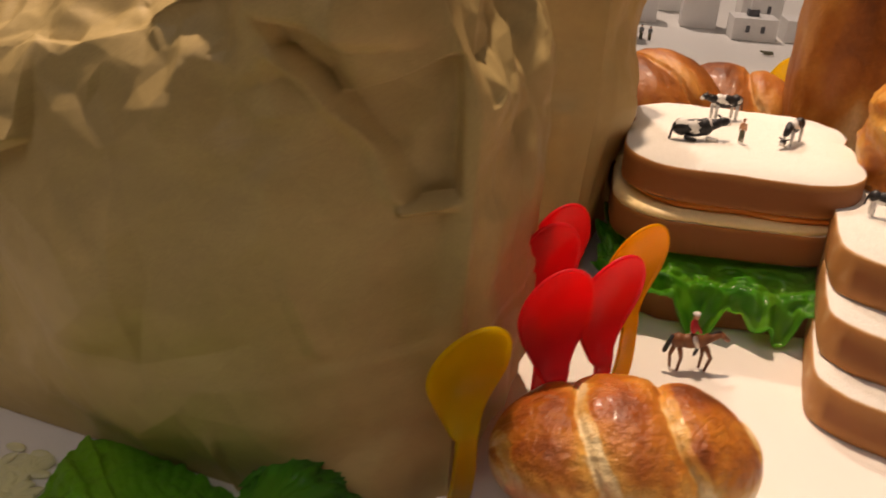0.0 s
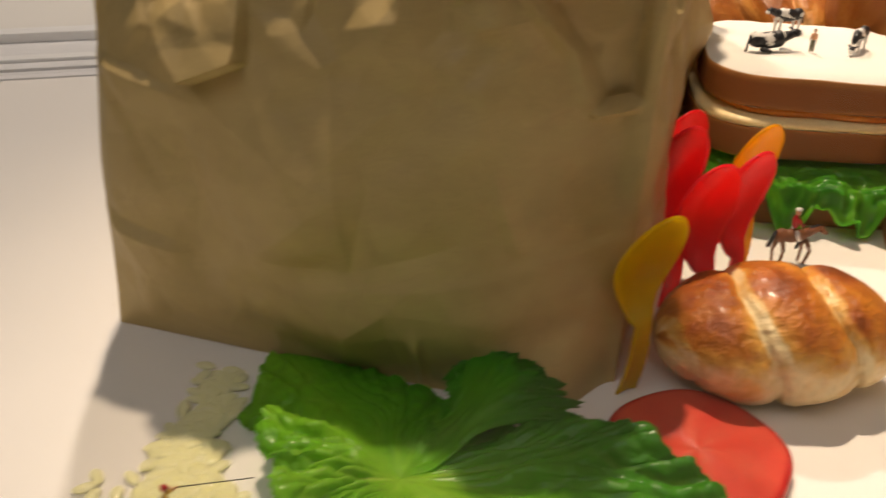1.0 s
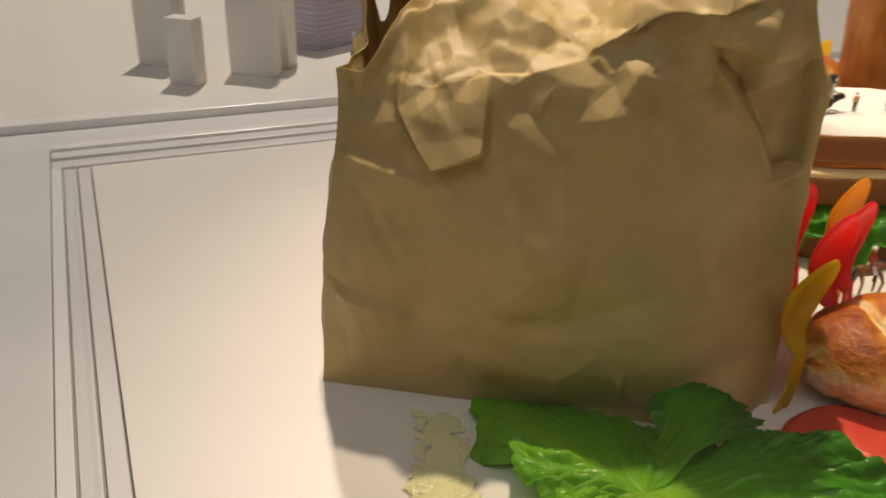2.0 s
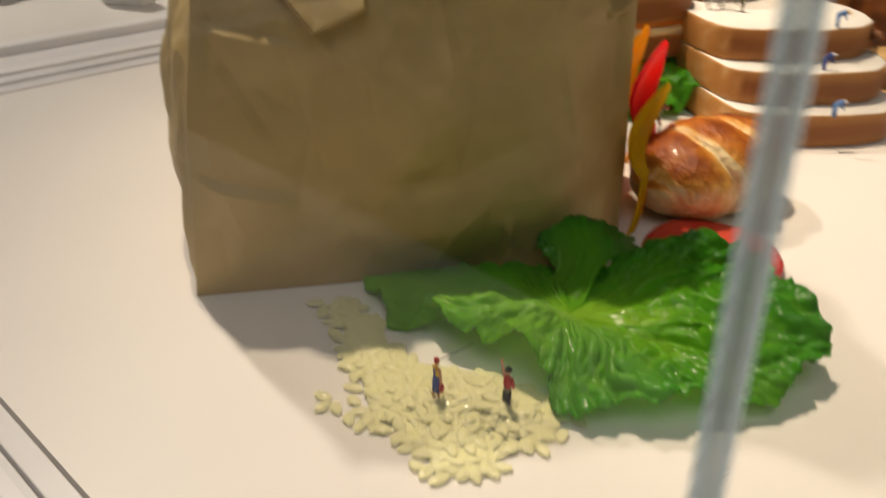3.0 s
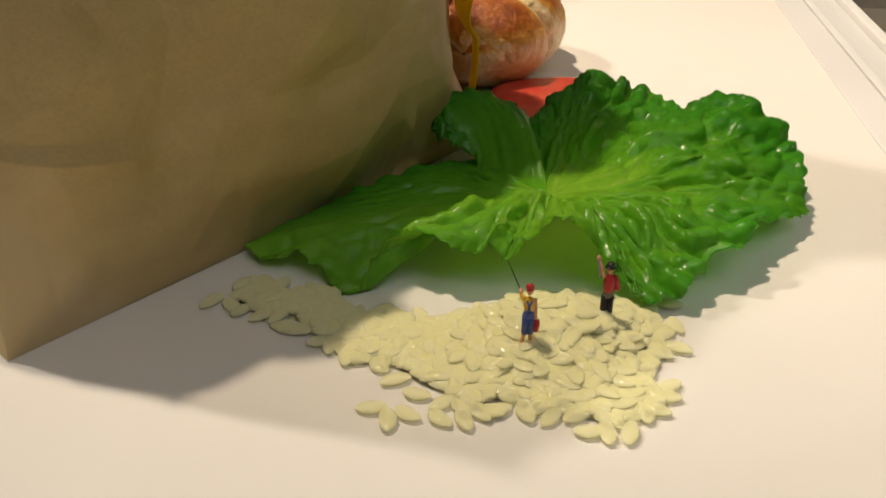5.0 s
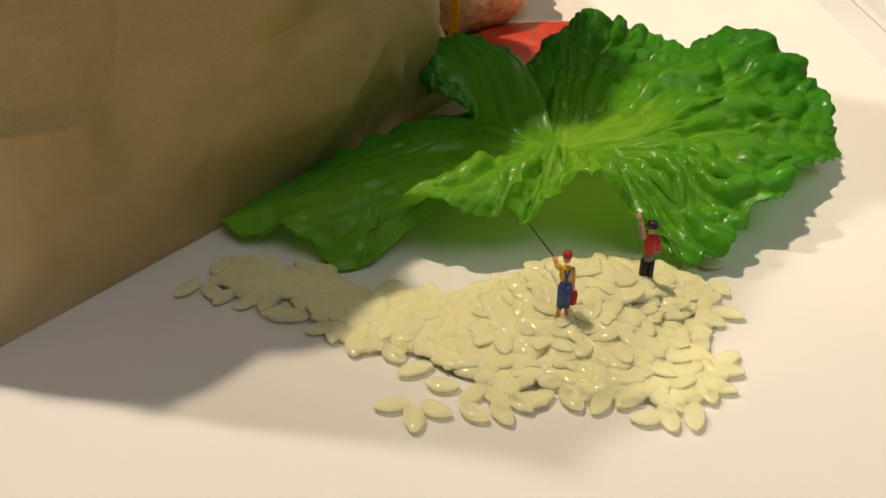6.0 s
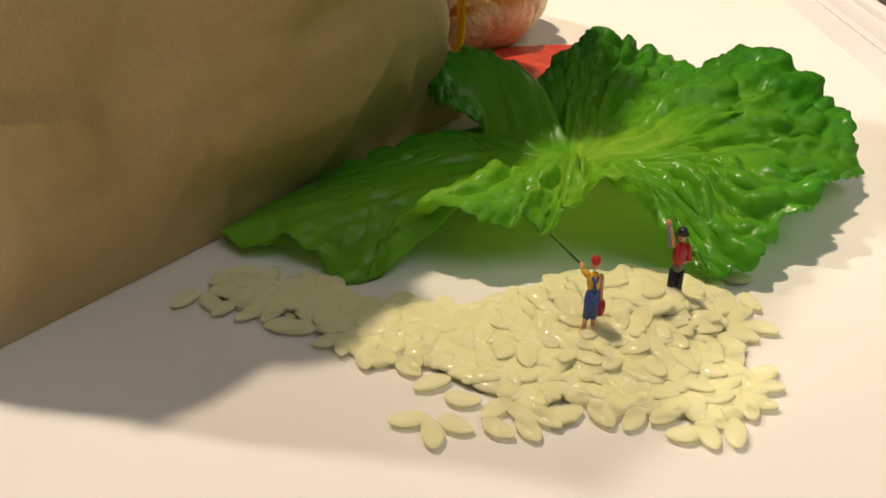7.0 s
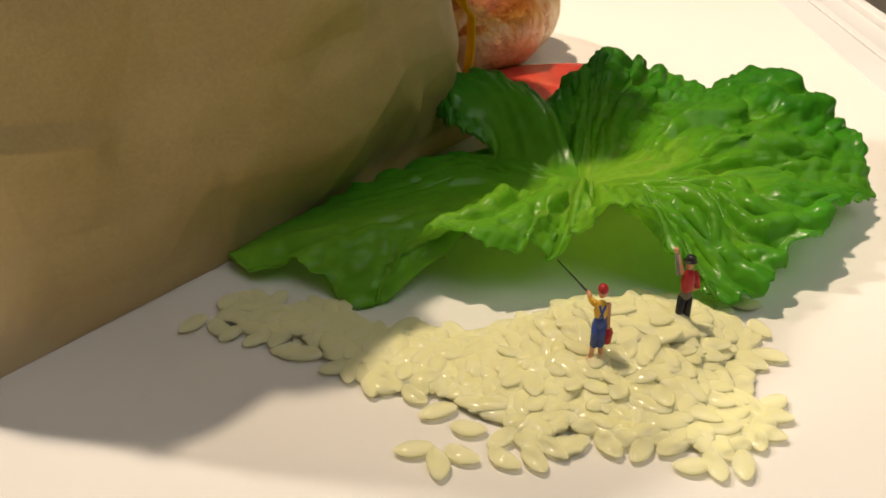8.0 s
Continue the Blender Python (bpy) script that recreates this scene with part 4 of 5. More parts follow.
GRAINS = [grain_mesh(k) for k in range(4)]
rice = empty("rice_pile", pose(0.03, -0.13, 0), "heap of pale glossy cooked rice grains spilled on the white table", "rice")
PILE = [(0.036, -0.038), (0.031, -0.047), (0.028, -0.057), (0.021, -0.069), (0.015, -0.081), (0.012, -0.092), (0.003, -0.104), (-0.003, -0.111), (0.001, -0.120), (0.000, -0.130), (-0.002, -0.138),
        (-0.003, -0.146), (0.006, -0.155), (0.017, -0.157), (0.022, -0.153), (0.031, -0.159), (0.042, -0.159), (0.051, -0.154), (0.053, -0.140), (0.049, -0.122), (0.041, -0.110), (0.034, -0.100),
        (0.037, -0.086), (0.043, -0.070), (0.047, -0.054), (0.044, -0.042)]


def inside(x, y, poly):
    hit = False
    for (ax, ay), (bx, by) in zip(poly, poly[1:] + poly[:1]):
        if (ay > y) != (by > y) and x < (bx - ax) * (y - ay) / (by - ay) + ax:
            hit = not hit
    return hit


def edge_gap(x, y, poly):
    best = 9.0
    for (ax, ay), (bx, by) in zip(poly, poly[1:] + poly[:1]):
        t = max(0, min(1, ((x - ax) * (bx - ax) + (y - ay) * (by - ay)) / ((bx - ax) ** 2 + (by - ay) ** 2)))
        best = min(best, math.hypot(x - ax - t * (bx - ax), y - ay - t * (by - ay)))
    return best


def heap(x, y):
    """Height of the heap's surface."""
    g = edge_gap(x, y, PILE) if inside(x, y, PILE) else 0.0
    crown = math.exp(-(((x - 0.034) / 0.018) ** 2 + ((y + 0.130) / 0.024) ** 2))
    return 0.0012 + 0.0015 * float(smooth01(g, 0.001, 0.016)) + 0.0064 * crown * float(smooth01(g, 0.0, 0.016))


rng = random.Random(5)
placed, grains = [], 0
for gap, count in ((0.0040, 200), (0.0028, 2000)):
    tries = 0
    while grains < count and grains < 272 and tries < 9000:
        tries += 1
        x, y = rng.uniform(-0.012, 0.062), rng.uniform(-0.17, -0.036)
        if not inside(x, y, PILE) or any((x - a) ** 2 + (y - b) ** 2 < gap * gap for a, b in placed):
            continue
        if edge_gap(x, y, PILE) < 0.006 and noise.noise(Vector((x * 95, y * 95, 3.1))) > 0.12:
            continue
        placed.append((x, y))
        z = heap(x, y) + rng.uniform(-0.0003, 0.0007) * min(1.0, edge_gap(x, y, PILE) / 0.005)
        g = part("grain", GRAINS[grains % 4], None, rice)
        tilt = min(20, 3 + 3600 * max(0, z - 0.0016))
        g.matrix_basis = Matrix.Translation((x - 0.03, y + 0.13, max(z, 0.00125))) @ pose(0, 0, 0, rng.uniform(-tilt, tilt), rng.uniform(-tilt, tilt), rng.uniform(0, 360)) @ Matrix.Diagonal((*[rng.uniform(0.86, 1.12)] * 3, 1))
        grains += 1
LOOSE = [(-0.003, -0.0905, 105), (-0.0062, -0.0950, 15), (-0.0040, -0.0990, 60), (0.0080, -0.0940, 118), (0.0032, -0.1000, 80), (0.0000, -0.1190, 130), (-0.0040, -0.1120, 25), (-0.0045, -0.1065, 48),
         (0.0510, -0.1620, 85), (0.0410, -0.1625, 20), (0.0312, -0.1620, 75), (0.0360, -0.1590, 130), (-0.0035, -0.1440, 10), (-0.0030, -0.1490, 170), (-0.0040, -0.1400, 100), (0.0060, -0.1555, 60),
         (0.0110, -0.1575, 95), (0.0150, -0.1590, 120), (0.0250, -0.1545, 35), (0.0300, -0.1570, 160), (0.0125, -0.0890, 40), (0.0165, -0.0845, 20), (0.0340, -0.0385, 150)]
for x, y, turn in LOOSE:
    g = part("grain", GRAINS[int(turn) % 4], None, rice)
    g.matrix_basis = pose(x - 0.03, y + 0.13, 0.00128, 0, 0, turn)
# the lower grains of the heap
verts, faces = [], []
src = GRAINS[0]
sv = [tuple(v.co) for v in src.vertices]
sf = [tuple(p.vertices) for p in src.polygons]
for _ in range(2400):
    x, y = rng.uniform(-0.005, 0.058), rng.uniform(-0.165, -0.040)
    if not inside(x, y, PILE) or edge_gap(x, y, PILE) < 0.0045:
        continue
    m = Matrix.Translation((x, y, max(0.0013, heap(x, y) * rng.uniform(0.70, 1.02)))) @ pose(0, 0, 0, rng.uniform(-12, 12), rng.uniform(-12, 12), rng.uniform(0, 360))
    k = len(verts)
    verts += [tuple(m @ Vector(v)) for v in sv]
    faces += [tuple(k + i for i in f) for f in sf]
# a filler sheet, added so that the gaps between them stay bright
step = 0.0012
cells = {}
for i in range(56):
    for j in range(110):
        x, y = -0.006 + i * step, -0.166 + j * step
        if inside(x, y, PILE) and edge_gap(x, y, PILE) > 0.0030:
            cells[i, j] = len(verts)
            verts.append((x, y, heap(x, y) - 0.0006 + 0.0003 * noise.noise(Vector((x * 500, y * 500, 1.3)))))
for i, j in list(cells):
    ring = [(i, j), (i + 1, j), (i + 1, j + 1), (i, j + 1)]
    if all(c in cells for c in ring):
        faces.append(tuple(cells[c] for c in ring))
low = part("lower_grains", mesh_of("lower_grains", [(x - 0.03, y + 0.13, z) for x, y, z in verts], faces, RICE), None, rice)
low["kind"] = "stuff"


# ---- breads ----
def rounded_outline(w, d, r, n=10, notch=0.0):
    """A slice seen from above: rounded corners, the crown's shoulders pinched by a notch."""
    pts = []
    for cx, cy, a0 in ((w / 2 - r, d / 2 - r, 0), (-w / 2 + r, d / 2 - r, 90), (-w / 2 + r, -d / 2 + r, 180), (w / 2 - r, -d / 2 + r, 270)):
        for k in range(n + 1):
            a = radians(a0 + 90 * k / n)
            pts.append((cx + r * math.cos(a), cy + r * math.sin(a)))
    dense = []
    for (ax, ay), (bx, by) in zip(pts, pts[1:] + pts[:1]):
        steps = max(1, int(math.hypot(bx - ax, by - ay) / 0.0035))
        dense += [(ax + (bx - ax) * k / steps, ay + (by - ay) * k / steps) for k in range(steps)]
    if notch:
        dense = [(x * (1 - notch * math.exp(-((y - d * 0.13) / (d * 0.06)) ** 2)), y) for x, y in dense]
    return dense


def slice_of_bread(parent, name, outline, z0, h, seed, crumb=None, crust=None, pale=None, label="", extra_tone=0.0):
    """A slice: a browned crust wall with rounded rims, and a crumb face just inside it on top and below."""
    n = len(outline)
    rows = [(0.0, 0.984), (0.03, 0.994), (0.12, 1.000), (0.35, 1.003), (0.6, 1.003), (0.85, 1.001), (0.955, 0.999), (0.985, 0.996), (1.0, 0.990)]
    verts, tones = [], []
    for q, s in rows:
        for x, y in outline:
            w = 1 + 0.007 * noise.noise(Vector((x * 60 + seed, y * 60, q * 2))) + 0.005 * noise.noise(Vector((x * 210 + seed, y * 210, q * 5)))
            t = 0.16 + 0.86 * max(0.0, math.sin(math.pi * min(1, 0.06 + q * 0.92))) ** 0.8
            t += 0.12 * noise.noise(Vector((x * 50 + seed, y * 50, q * 3)))
            if q > 0.97:
                t *= 0.45
            if pale and (x * pale[0] + y * pale[1]) > pale[2]:
                t = 0.22 + 0.5 * t * abs(noise.noise(Vector((x * 90, y * 90, q * 3 + seed))))
            verts.append((x * s * w, y * s * w, z0 + h * q + 0.0006 * noise.noise(Vector((x * 40, y * 40, seed + q)))))
            tones.append(max(0, t + extra_tone))
    crust_part = part(name, mesh_of("crust", verts, grid_faces(len(rows), n, wrap=True), crust or CRUST, tones=np.array(tones)), None, parent, label)
    cv, cf = [], []
    for s, z in ((0.9915, z0 + h - 0.0003), (0.980, z0 + h + 0.0003), (0.62, z0 + h + 0.0006), (0.3, z0 + h + 0.0004)):
        cv += [(x * s, y * s, z + 0.0007 * noise.noise(Vector((x * s * 90, y * s * 90, seed)))) for x, y in outline]
    cf = grid_faces(4, n, wrap=True)
    cv.append((0, 0, z0 + h + 0.0004))
    cf += [(3 * n + k, 3 * n + (k + 1) % n, 4 * n) for k in range(n)]
    k0 = len(cv)
    cv += [(x * 0.985, y * 0.985, z0) for x, y in outline] + [(0, 0, z0)]
    cf += [(k0 + (k + 1) % n, k0 + k, k0 + n) for k in range(n)]
    part("crumb", mesh_of("crumb", cv, cf, crumb or CRUMB), None, crust_part, "soft pale crumb")
    return crust_part


SQUARE = rounded_outline(0.120, 0.116, 0.031, notch=0.055)
sandwich = empty("sandwich", pose(0.3655, 0.0725, 0, 0, 0, -25) @ Matrix.Diagonal((0.945, 0.945, 1.015, 1)), "tall white bread sandwich with lettuce and orange filling", "sandwich")


def turned(outline, dx, dy, degrees, k=1.0):
    ca, sa = k * math.cos(radians(degrees)), k * math.sin(radians(degrees))
    return [(x * ca - y * sa + dx, x * sa + y * ca + dy) for x, y in outline]


# extra_tone darkens each crust as a whole, the lower slices most
slice_of_bread(sandwich, "bottom_slice", turned(SQUARE, 0.004, -0.013, 3.0), 0.0, 0.0160, 1.0, label="browned white bread slice", extra_tone=0.45)
slice_of_bread(sandwich, "middle_slice", turned(SQUARE, -0.004, -0.002, 4.0, 1.01), 0.0315, 0.0160, 5.0, extra_tone=0.40)
slice_of_bread(sandwich, "top_slice", SQUARE, 0.0560, 0.0165, 9.0, extra_tone=0.25)


def filling(name, s, z0, h, material, seed, label, dx=0.0, outline=SQUARE):
    n = len(outline)
    v = []
    for q, k in ((0, 0.96), (0.25, 1.0), (0.75, 1.0), (1, 0.96)):
        v += [(dx + x * s * k * (1 + 0.03 * noise.noise(Vector((x * 60, y * 60, seed)))), y * s * k * (1 + 0.03 * noise.noise(Vector((x * 60, y * 60, seed + 4)))), z0 + h * q) for x, y in outline]
    f = grid_faces(4, n, wrap=True) + [tuple(range(3 * n, 4 * n))]
    part(name, mesh_of(name, v, f, material), None, sandwich, label)


filling("pale_layer", 1.0, 0.0472, 0.0044, HAM, 2.0, "thin pale spread", 0.0, turned(SQUARE, -0.004, -0.002, 4.0, 1.012))
filling("orange_layer", 0.95, 0.0515, 0.0045, CHEESE, 6.0, "thin orange slice", 0.004)


def lettuce_skirt(parent, seed):
    """The ruffled edge of lettuce that hangs out between two slices."""
    n, nr = 700, 44
    out = rounded_outline(0.116, 0.116, 0.03)
    a = np.array(out + out[:1])
    s = np.concatenate([[0], np.cumsum(np.hypot(*np.diff(a, axis=0).T))])
    verts, tones = [], []
    for j in range(nr):
        q = j / (nr - 1)
        for i in range(n):
            d = s[-1] * i / n
            x, y = np.interp(d, s, a[:, 0]), np.interp(d, s, a[:, 1])
            ca, sa = math.cos(2 * math.pi * i / n), math.sin(2 * math.pi * i / n)
            hang = 0.12 + 2.6 * max(0.0, noise.noise(Vector((ca * 5.5 + seed, sa * 5.5, 0))))
            w = noise.noise(Vector((ca * 6 + seed, sa * 6, q * 1.6)))
            w2 = noise.noise(Vector((x * 70 + seed, y * 70, q * 6)))
            w3 = noise.noise(Vector((x * 230 + seed, y * 230, q * 22)))
            k = 0.80 + 0.34 * q + 0.12 * q * w + 0.10 * q * w2 + 0.03 * q * w3
            z = 0.0285 - 0.007 * q - 0.014 * max(0, hang) * float(smooth01(q, 0.74, 1.0)) + 0.005 * q * w + 0.008 * q * w2 + 0.003 * q * w3
            fx, fy = x * k, y * k - 0.021 * q
            if q < 0.8:
                z = max(z, 0.0176)
            verts.append((fx, fy, max(0.003, min(0.0312 if k < 1.06 else 0.036, z))))
            tones.append(0.58 + 0.22 * q + 0.5 * w2 * q - 0.2 * w3 * q)
    me = mesh_of("lettuce", verts, grid_faces(nr, n, wrap=True), LEAF, tones=np.array(tones))
    ob = part("lettuce", me, None, parent, "ruffled green lettuce edge")
    so = ob.modifiers.new("thickness", "SOLIDIFY")
    so.thickness, so.offset = 0.0006, 0


lettuce_skirt(sandwich, 3.0)

# stepped slices
STEP = [(-0.030, 0.056), (-0.076, -0.017), (-0.070, -0.034), (-0.051, -0.055), (-0.031, -0.071), (-0.009, -0.082), (0.013, -0.080), (0.034, -0.062), (0.060, -0.012), (0.062, 0.030), (0.040, 0.070), (0.0, 0.082)]
for cut_ in (0.14, 0.22, 0.25):
    STEP = [(p[0] + (q[0] - p[0]) * k, p[1] + (q[1] - p[1]) * k) for p, q in zip(STEP, STEP[1:] + STEP[:1]) for k in (cut_, 1 - cut_)]
for k, (x, y, z) in enumerate(((0.4140, -0.0420, 0.0), (0.4230, -0.0280, 0.0210), (0.4345, -0.0090, 0.0420))):
    s = empty("bread_slice", pose(x, y, z, 0, 0, 1.0 * k - 1), "thick white bread slice with brown crust in a stepped stack", "bread slice", "stepped bread slices")
    slice_of_bread(s, "crust", STEP, 0.0, 0.0203, 11.0 + 7 * k, pale=(-0.841, 0.541, 0.049))

# toasted slices
for k, (x, y, z) in enumerate(((0.5145, -0.109, 0.0), (0.5215, -0.106, 0.0122))):
    s = empty("toasted_slice", pose(x, y, z, 0, 0, -25 + 20 * k), "oval toasted brown bread slice lying in a stack", "bread slice", "toasted bread slices")
    slice_of_bread(s, "crust", rounded_outline(0.092, 0.092, 0.043), 0.0, 0.0115, 31.0 + 5 * k, TOAST_CRUMB, TOAST_CRUST)
s = empty("toasted_slice", pose(0.665, -0.161, 0, 0, 0, 10), "oval toasted brown bread slice lying flat", "bread slice", "toasted bread slices")
slice_of_bread(s, "crust", rounded_outline(0.10, 0.11, 0.047), 0.0, 0.0135, 51.0, TOAST_CRUMB, TOAST_CRUST)


def roll(name, m, half, radius, label, category, material, bands, twist, seed, flat=0.9, taper=2.2, tone_gain=1.0, base_pale=True, group="", seam=0.40):
    """A rolled pastry along its own x axis: overlapping bands, tapered ends, resting on its flattened base."""
    ns, na = 150, 96
    verts, tones = [], []
    for j in range(ns):
        q = -1 + 2 * j / (ns - 1)
        body = (1 - abs(q) ** taper) ** (0.5) if abs(q) < 1 else 0.0
        for i in range(na):
            a = 2 * math.pi * i / na
            ph = q * bands + twist * math.sin(a) + 0.16 * noise.noise(Vector((q * 2, math.cos(a), math.sin(a) + seed))) + 0.05 * noise.noise(Vector((q * 7, math.cos(a) * 4, math.sin(a) * 4 + seed))) + seed
            fr = ph - math.floor(ph)
            step = 1 + 0.115 * (math.sin(math.pi * min(1, fr * 1.1)) ** 0.6) - 0.055
            if fr > 0.9:
                step -= 0.04 * (fr - 0.9) / 0.1
            r = radius * max(0.03, body) * step
            r *= 1 + 0.025 * noise.noise(Vector((q * 5 + seed, math.cos(a) * 2, math.sin(a) * 2))) + 0.010 * noise.noise(Vector((q * 18, math.cos(a) * 8, math.sin(a) * 8 + seed)))
            y, z = r * math.cos(a), r * math.sin(a) * flat
            verts.append((q * half, y, z))
            up = math.sin(a)
            t = 0.24 + 0.34 * up + 0.34 * math.sin(math.pi * fr) ** 0.7 * (0.5 + 0.5 * up)
            if fr < 0.13 or fr > 0.95:
                t -= seam
            t += 0.42 * noise.noise(Vector((q * 3, math.cos(a) * 1.6, math.sin(a) * 1.6 + seed))) + 0.16 * noise.noise(Vector((q * 9, math.cos(a) * 5, math.sin(a) * 5 + seed)))
            if base_pale:
                t *= 0.12 + 0.88 * float(smooth01(up + 0.25 * noise.noise(Vector((q * 4, math.cos(a) * 2, seed + 3))), -0.10, 0.50))
            tones.append(min(1, max(0, t * tone_gain)))
    zmin = min(v[2] for v in verts)
    verts = [(x, y, max(z, zmin * 0.86) - zmin * 0.86) for x, y, z in verts]
    me = mesh_of(name, verts, grid_faces(ns, na, wrap=True), material, tones=np.array(tones))
    ob = tagged(new(name, me), label, category, group)
    ob.matrix_world = m
    return ob


roll("croissant", pose(0.2412, -0.0965, 0, 0, 0, -10), 0.0468, 0.0300, "shiny golden brown butter croissant roll on the white table", "croissant", CROISSANT, 1.6, 0.30, 0.35, flat=0.80, tone_gain=0.80, seam=0.36)
roll("pastry", pose(0.362, 0.184, 0, 0, 0, 10), 0.056, 0.047, "large glossy brown twisted pastry", "pastry", BROWN_LOAF, 1.1, 0.7, 2.3, flat=1.0, tone_gain=0.9, seam=0.12)
roll("pastry", pose(0.430, 0.194, 0, 0, 0, -30), 0.050, 0.041, "large glossy brown twisted pastry", "pastry", BROWN_LOAF, 1.1, 0.7, 4.1, flat=1.0, tone_gain=0.9, seam=0.12)


def loaf(name, m, rx, ry, h, label, category, seed, tone0=0.55, crown=0.25, bumps=0.05, square=2.6, material=None, flour=None):
    """An upright loaf: a rounded column with a domed top and a blistered crust."""
    na, nz = 90, 80
    verts, tones = [], []
    for j in range(nz):
        q = j / (nz - 1)
        s = 1.0 if q < 1 - crown else max(0.0, 1 - ((q - 1 + crown) / crown) ** 2.4) ** 0.5
        s *= 0.93 + 0.07 * math.sin(math.pi * min(1, q * 1.15))
        for i in range(na):
            a = 2 * math.pi * i / na
            ca, sa = math.cos(a), math.sin(a)
            k = (abs(ca) ** square + abs(sa) ** square) ** (-1 / square)
            b = 1 + bumps * noise.noise(Vector((ca * 1.6 + seed, sa * 1.6, q * 4))) + bumps * 0.5 * noise.noise(Vector((ca * 5 + seed, sa * 5, q * 12)))
            verts.append((rx * ca * k * s * b, ry * sa * k * s * b, h * q))
            t = tone0 + 0.35 * noise.noise(Vector((ca * 1.3 + seed, sa * 1.3, q * 2.2))) + 0.2 * noise.noise(Vector((ca * 4 + seed, sa * 4, q * 8)))
            if flour:
                off = (math.degrees(a) - flour[0] + 180) % 360 - 180
                t -= 0.9 * math.exp(-(off / 28) ** 2 - ((q - flour[1]) / 0.14) ** 2) * (0.6 + 0.8 * noise.noise(Vector((ca * 5, sa * 5, q * 9))))
            tones.append(min(1, max(0, t)))
    faces = grid_faces(nz, na, wrap=True) + [tuple(reversed(range(na)))]
    me = mesh_of(name, verts, faces, material or BROWN_LOAF, tones=np.array(tones))
    ob = tagged(new(name, me), label, category)
    ob.matrix_world = m
    return ob


loaf("bread_loaf", pose(0.475, 0.141, 0, 0, 0, -25), 0.036, 0.040, 0.20, "tall upright brown crusty loaf with floury patches", "bread loaf", 3.0, 0.60, 0.15, flour=(-88, 0.27))
loaf("bread_loaf", pose(0.549, 0.075, 0, 0, 0, -25), 0.038, 0.040, 0.21, "tall upright dark brown crusty loaf", "bread loaf", 8.0, 0.7, 0.15)
loaf("bread_loaf", pose(0.550, 0.008, 0, 0, 0, -25), 0.036, 0.032, 0.11, "rounded brown crusty loaf", "bread loaf", 13.0, 0.6, 0.4)
loaf("bread_loaf", pose(0.628, -0.03, 0, 0, 0, -25), 0.060, 0.055, 0.085, "large round reddish brown loaf", "bread loaf", 18.0, 0.85, 0.6, square=2.0)

# the bun house
house = empty("bun_house", pose(0.4380, 0.0310, 0.0630, 0, 0, -128), "golden brown bun made into a small house with a white door", "bun house")
me = loaf("bun", pose(0, 0, 0), 0.0300, 0.0285, 0.058, "", "", 23.0, 0.38, 0.42, 0.10, 2.2, CROISSANT)
for key in ("label", "category"):
    if key in me:
        del me[key]
me.parent = house
door = part("door", box(0.0285, -0.0048, 0.0005, 0.0312, 0.0048, 0.0200, 0.0003), PAINTS["white"], house, "small white painted door")
part("door_frame", box(0.0280, -0.0058, 0.0002, 0.0303, -0.0049, 0.0212), PAINTS["straw"], house)
part("door_frame", box(0.0280, 0.0049, 0.0002, 0.0303, 0.0058, 0.0212), PAINTS["straw"], house)
part("door_frame", box(0.0280, -0.0058, 0.0203, 0.0303, 0.0058, 0.0214), PAINTS["straw"], house)
part("door_knob", box(0.0312, 0.0026, 0.0085, 0.0320, 0.0034, 0.0093), PAINTS["black"], door)


# ---- tomato ----
def tomato_slice():
    n, verts, tones = 96, [], []
    prof = [(0.0, 0.0052), (0.25, 0.0054), (0.5, 0.0055), (0.75, 0.0056), (0.88, 0.0057), (0.95, 0.0054), (0.99, 0.0045), (1.0, 0.0030), (0.99, 0.0012), (0.95, 0.0002), (0.5, 0.0)]
    for q, z in prof:
        for i in range(n):
            a = 2 * math.pi * i / n
            r = 0.0320 * q * (1 + 0.03 * math.sin(a * 2 + 1) + 0.02 * math.sin(a * 5))
            seeds = 0.5 + 0.5 * math.sin(a * 6 + 2 * q)
            verts.append((r * math.cos(a), r * math.sin(a), z * (1.0 + 0.06 * math.sin(a * 3)) + (0.0006 * seeds * (0.3 < q < 0.8) if z > 0.003 else 0)))
            tones.append(0.30 + 0.18 * seeds * (q < 0.84) + (0.75 if q > 0.9 else 0.2 * q))
    ob = tagged(new("tomato_slice", mesh_of("tomato_slice", verts, grid_faces(len(prof), n, wrap=True), TOMATO, tones=np.clip(tones, 0, 1))),
                "thick wet red tomato slice lying on the table", "tomato slice")
    ob.matrix_world = pose(0.1910, -0.1310, 0.0001, 0, 0, 40)


tomato_slice()


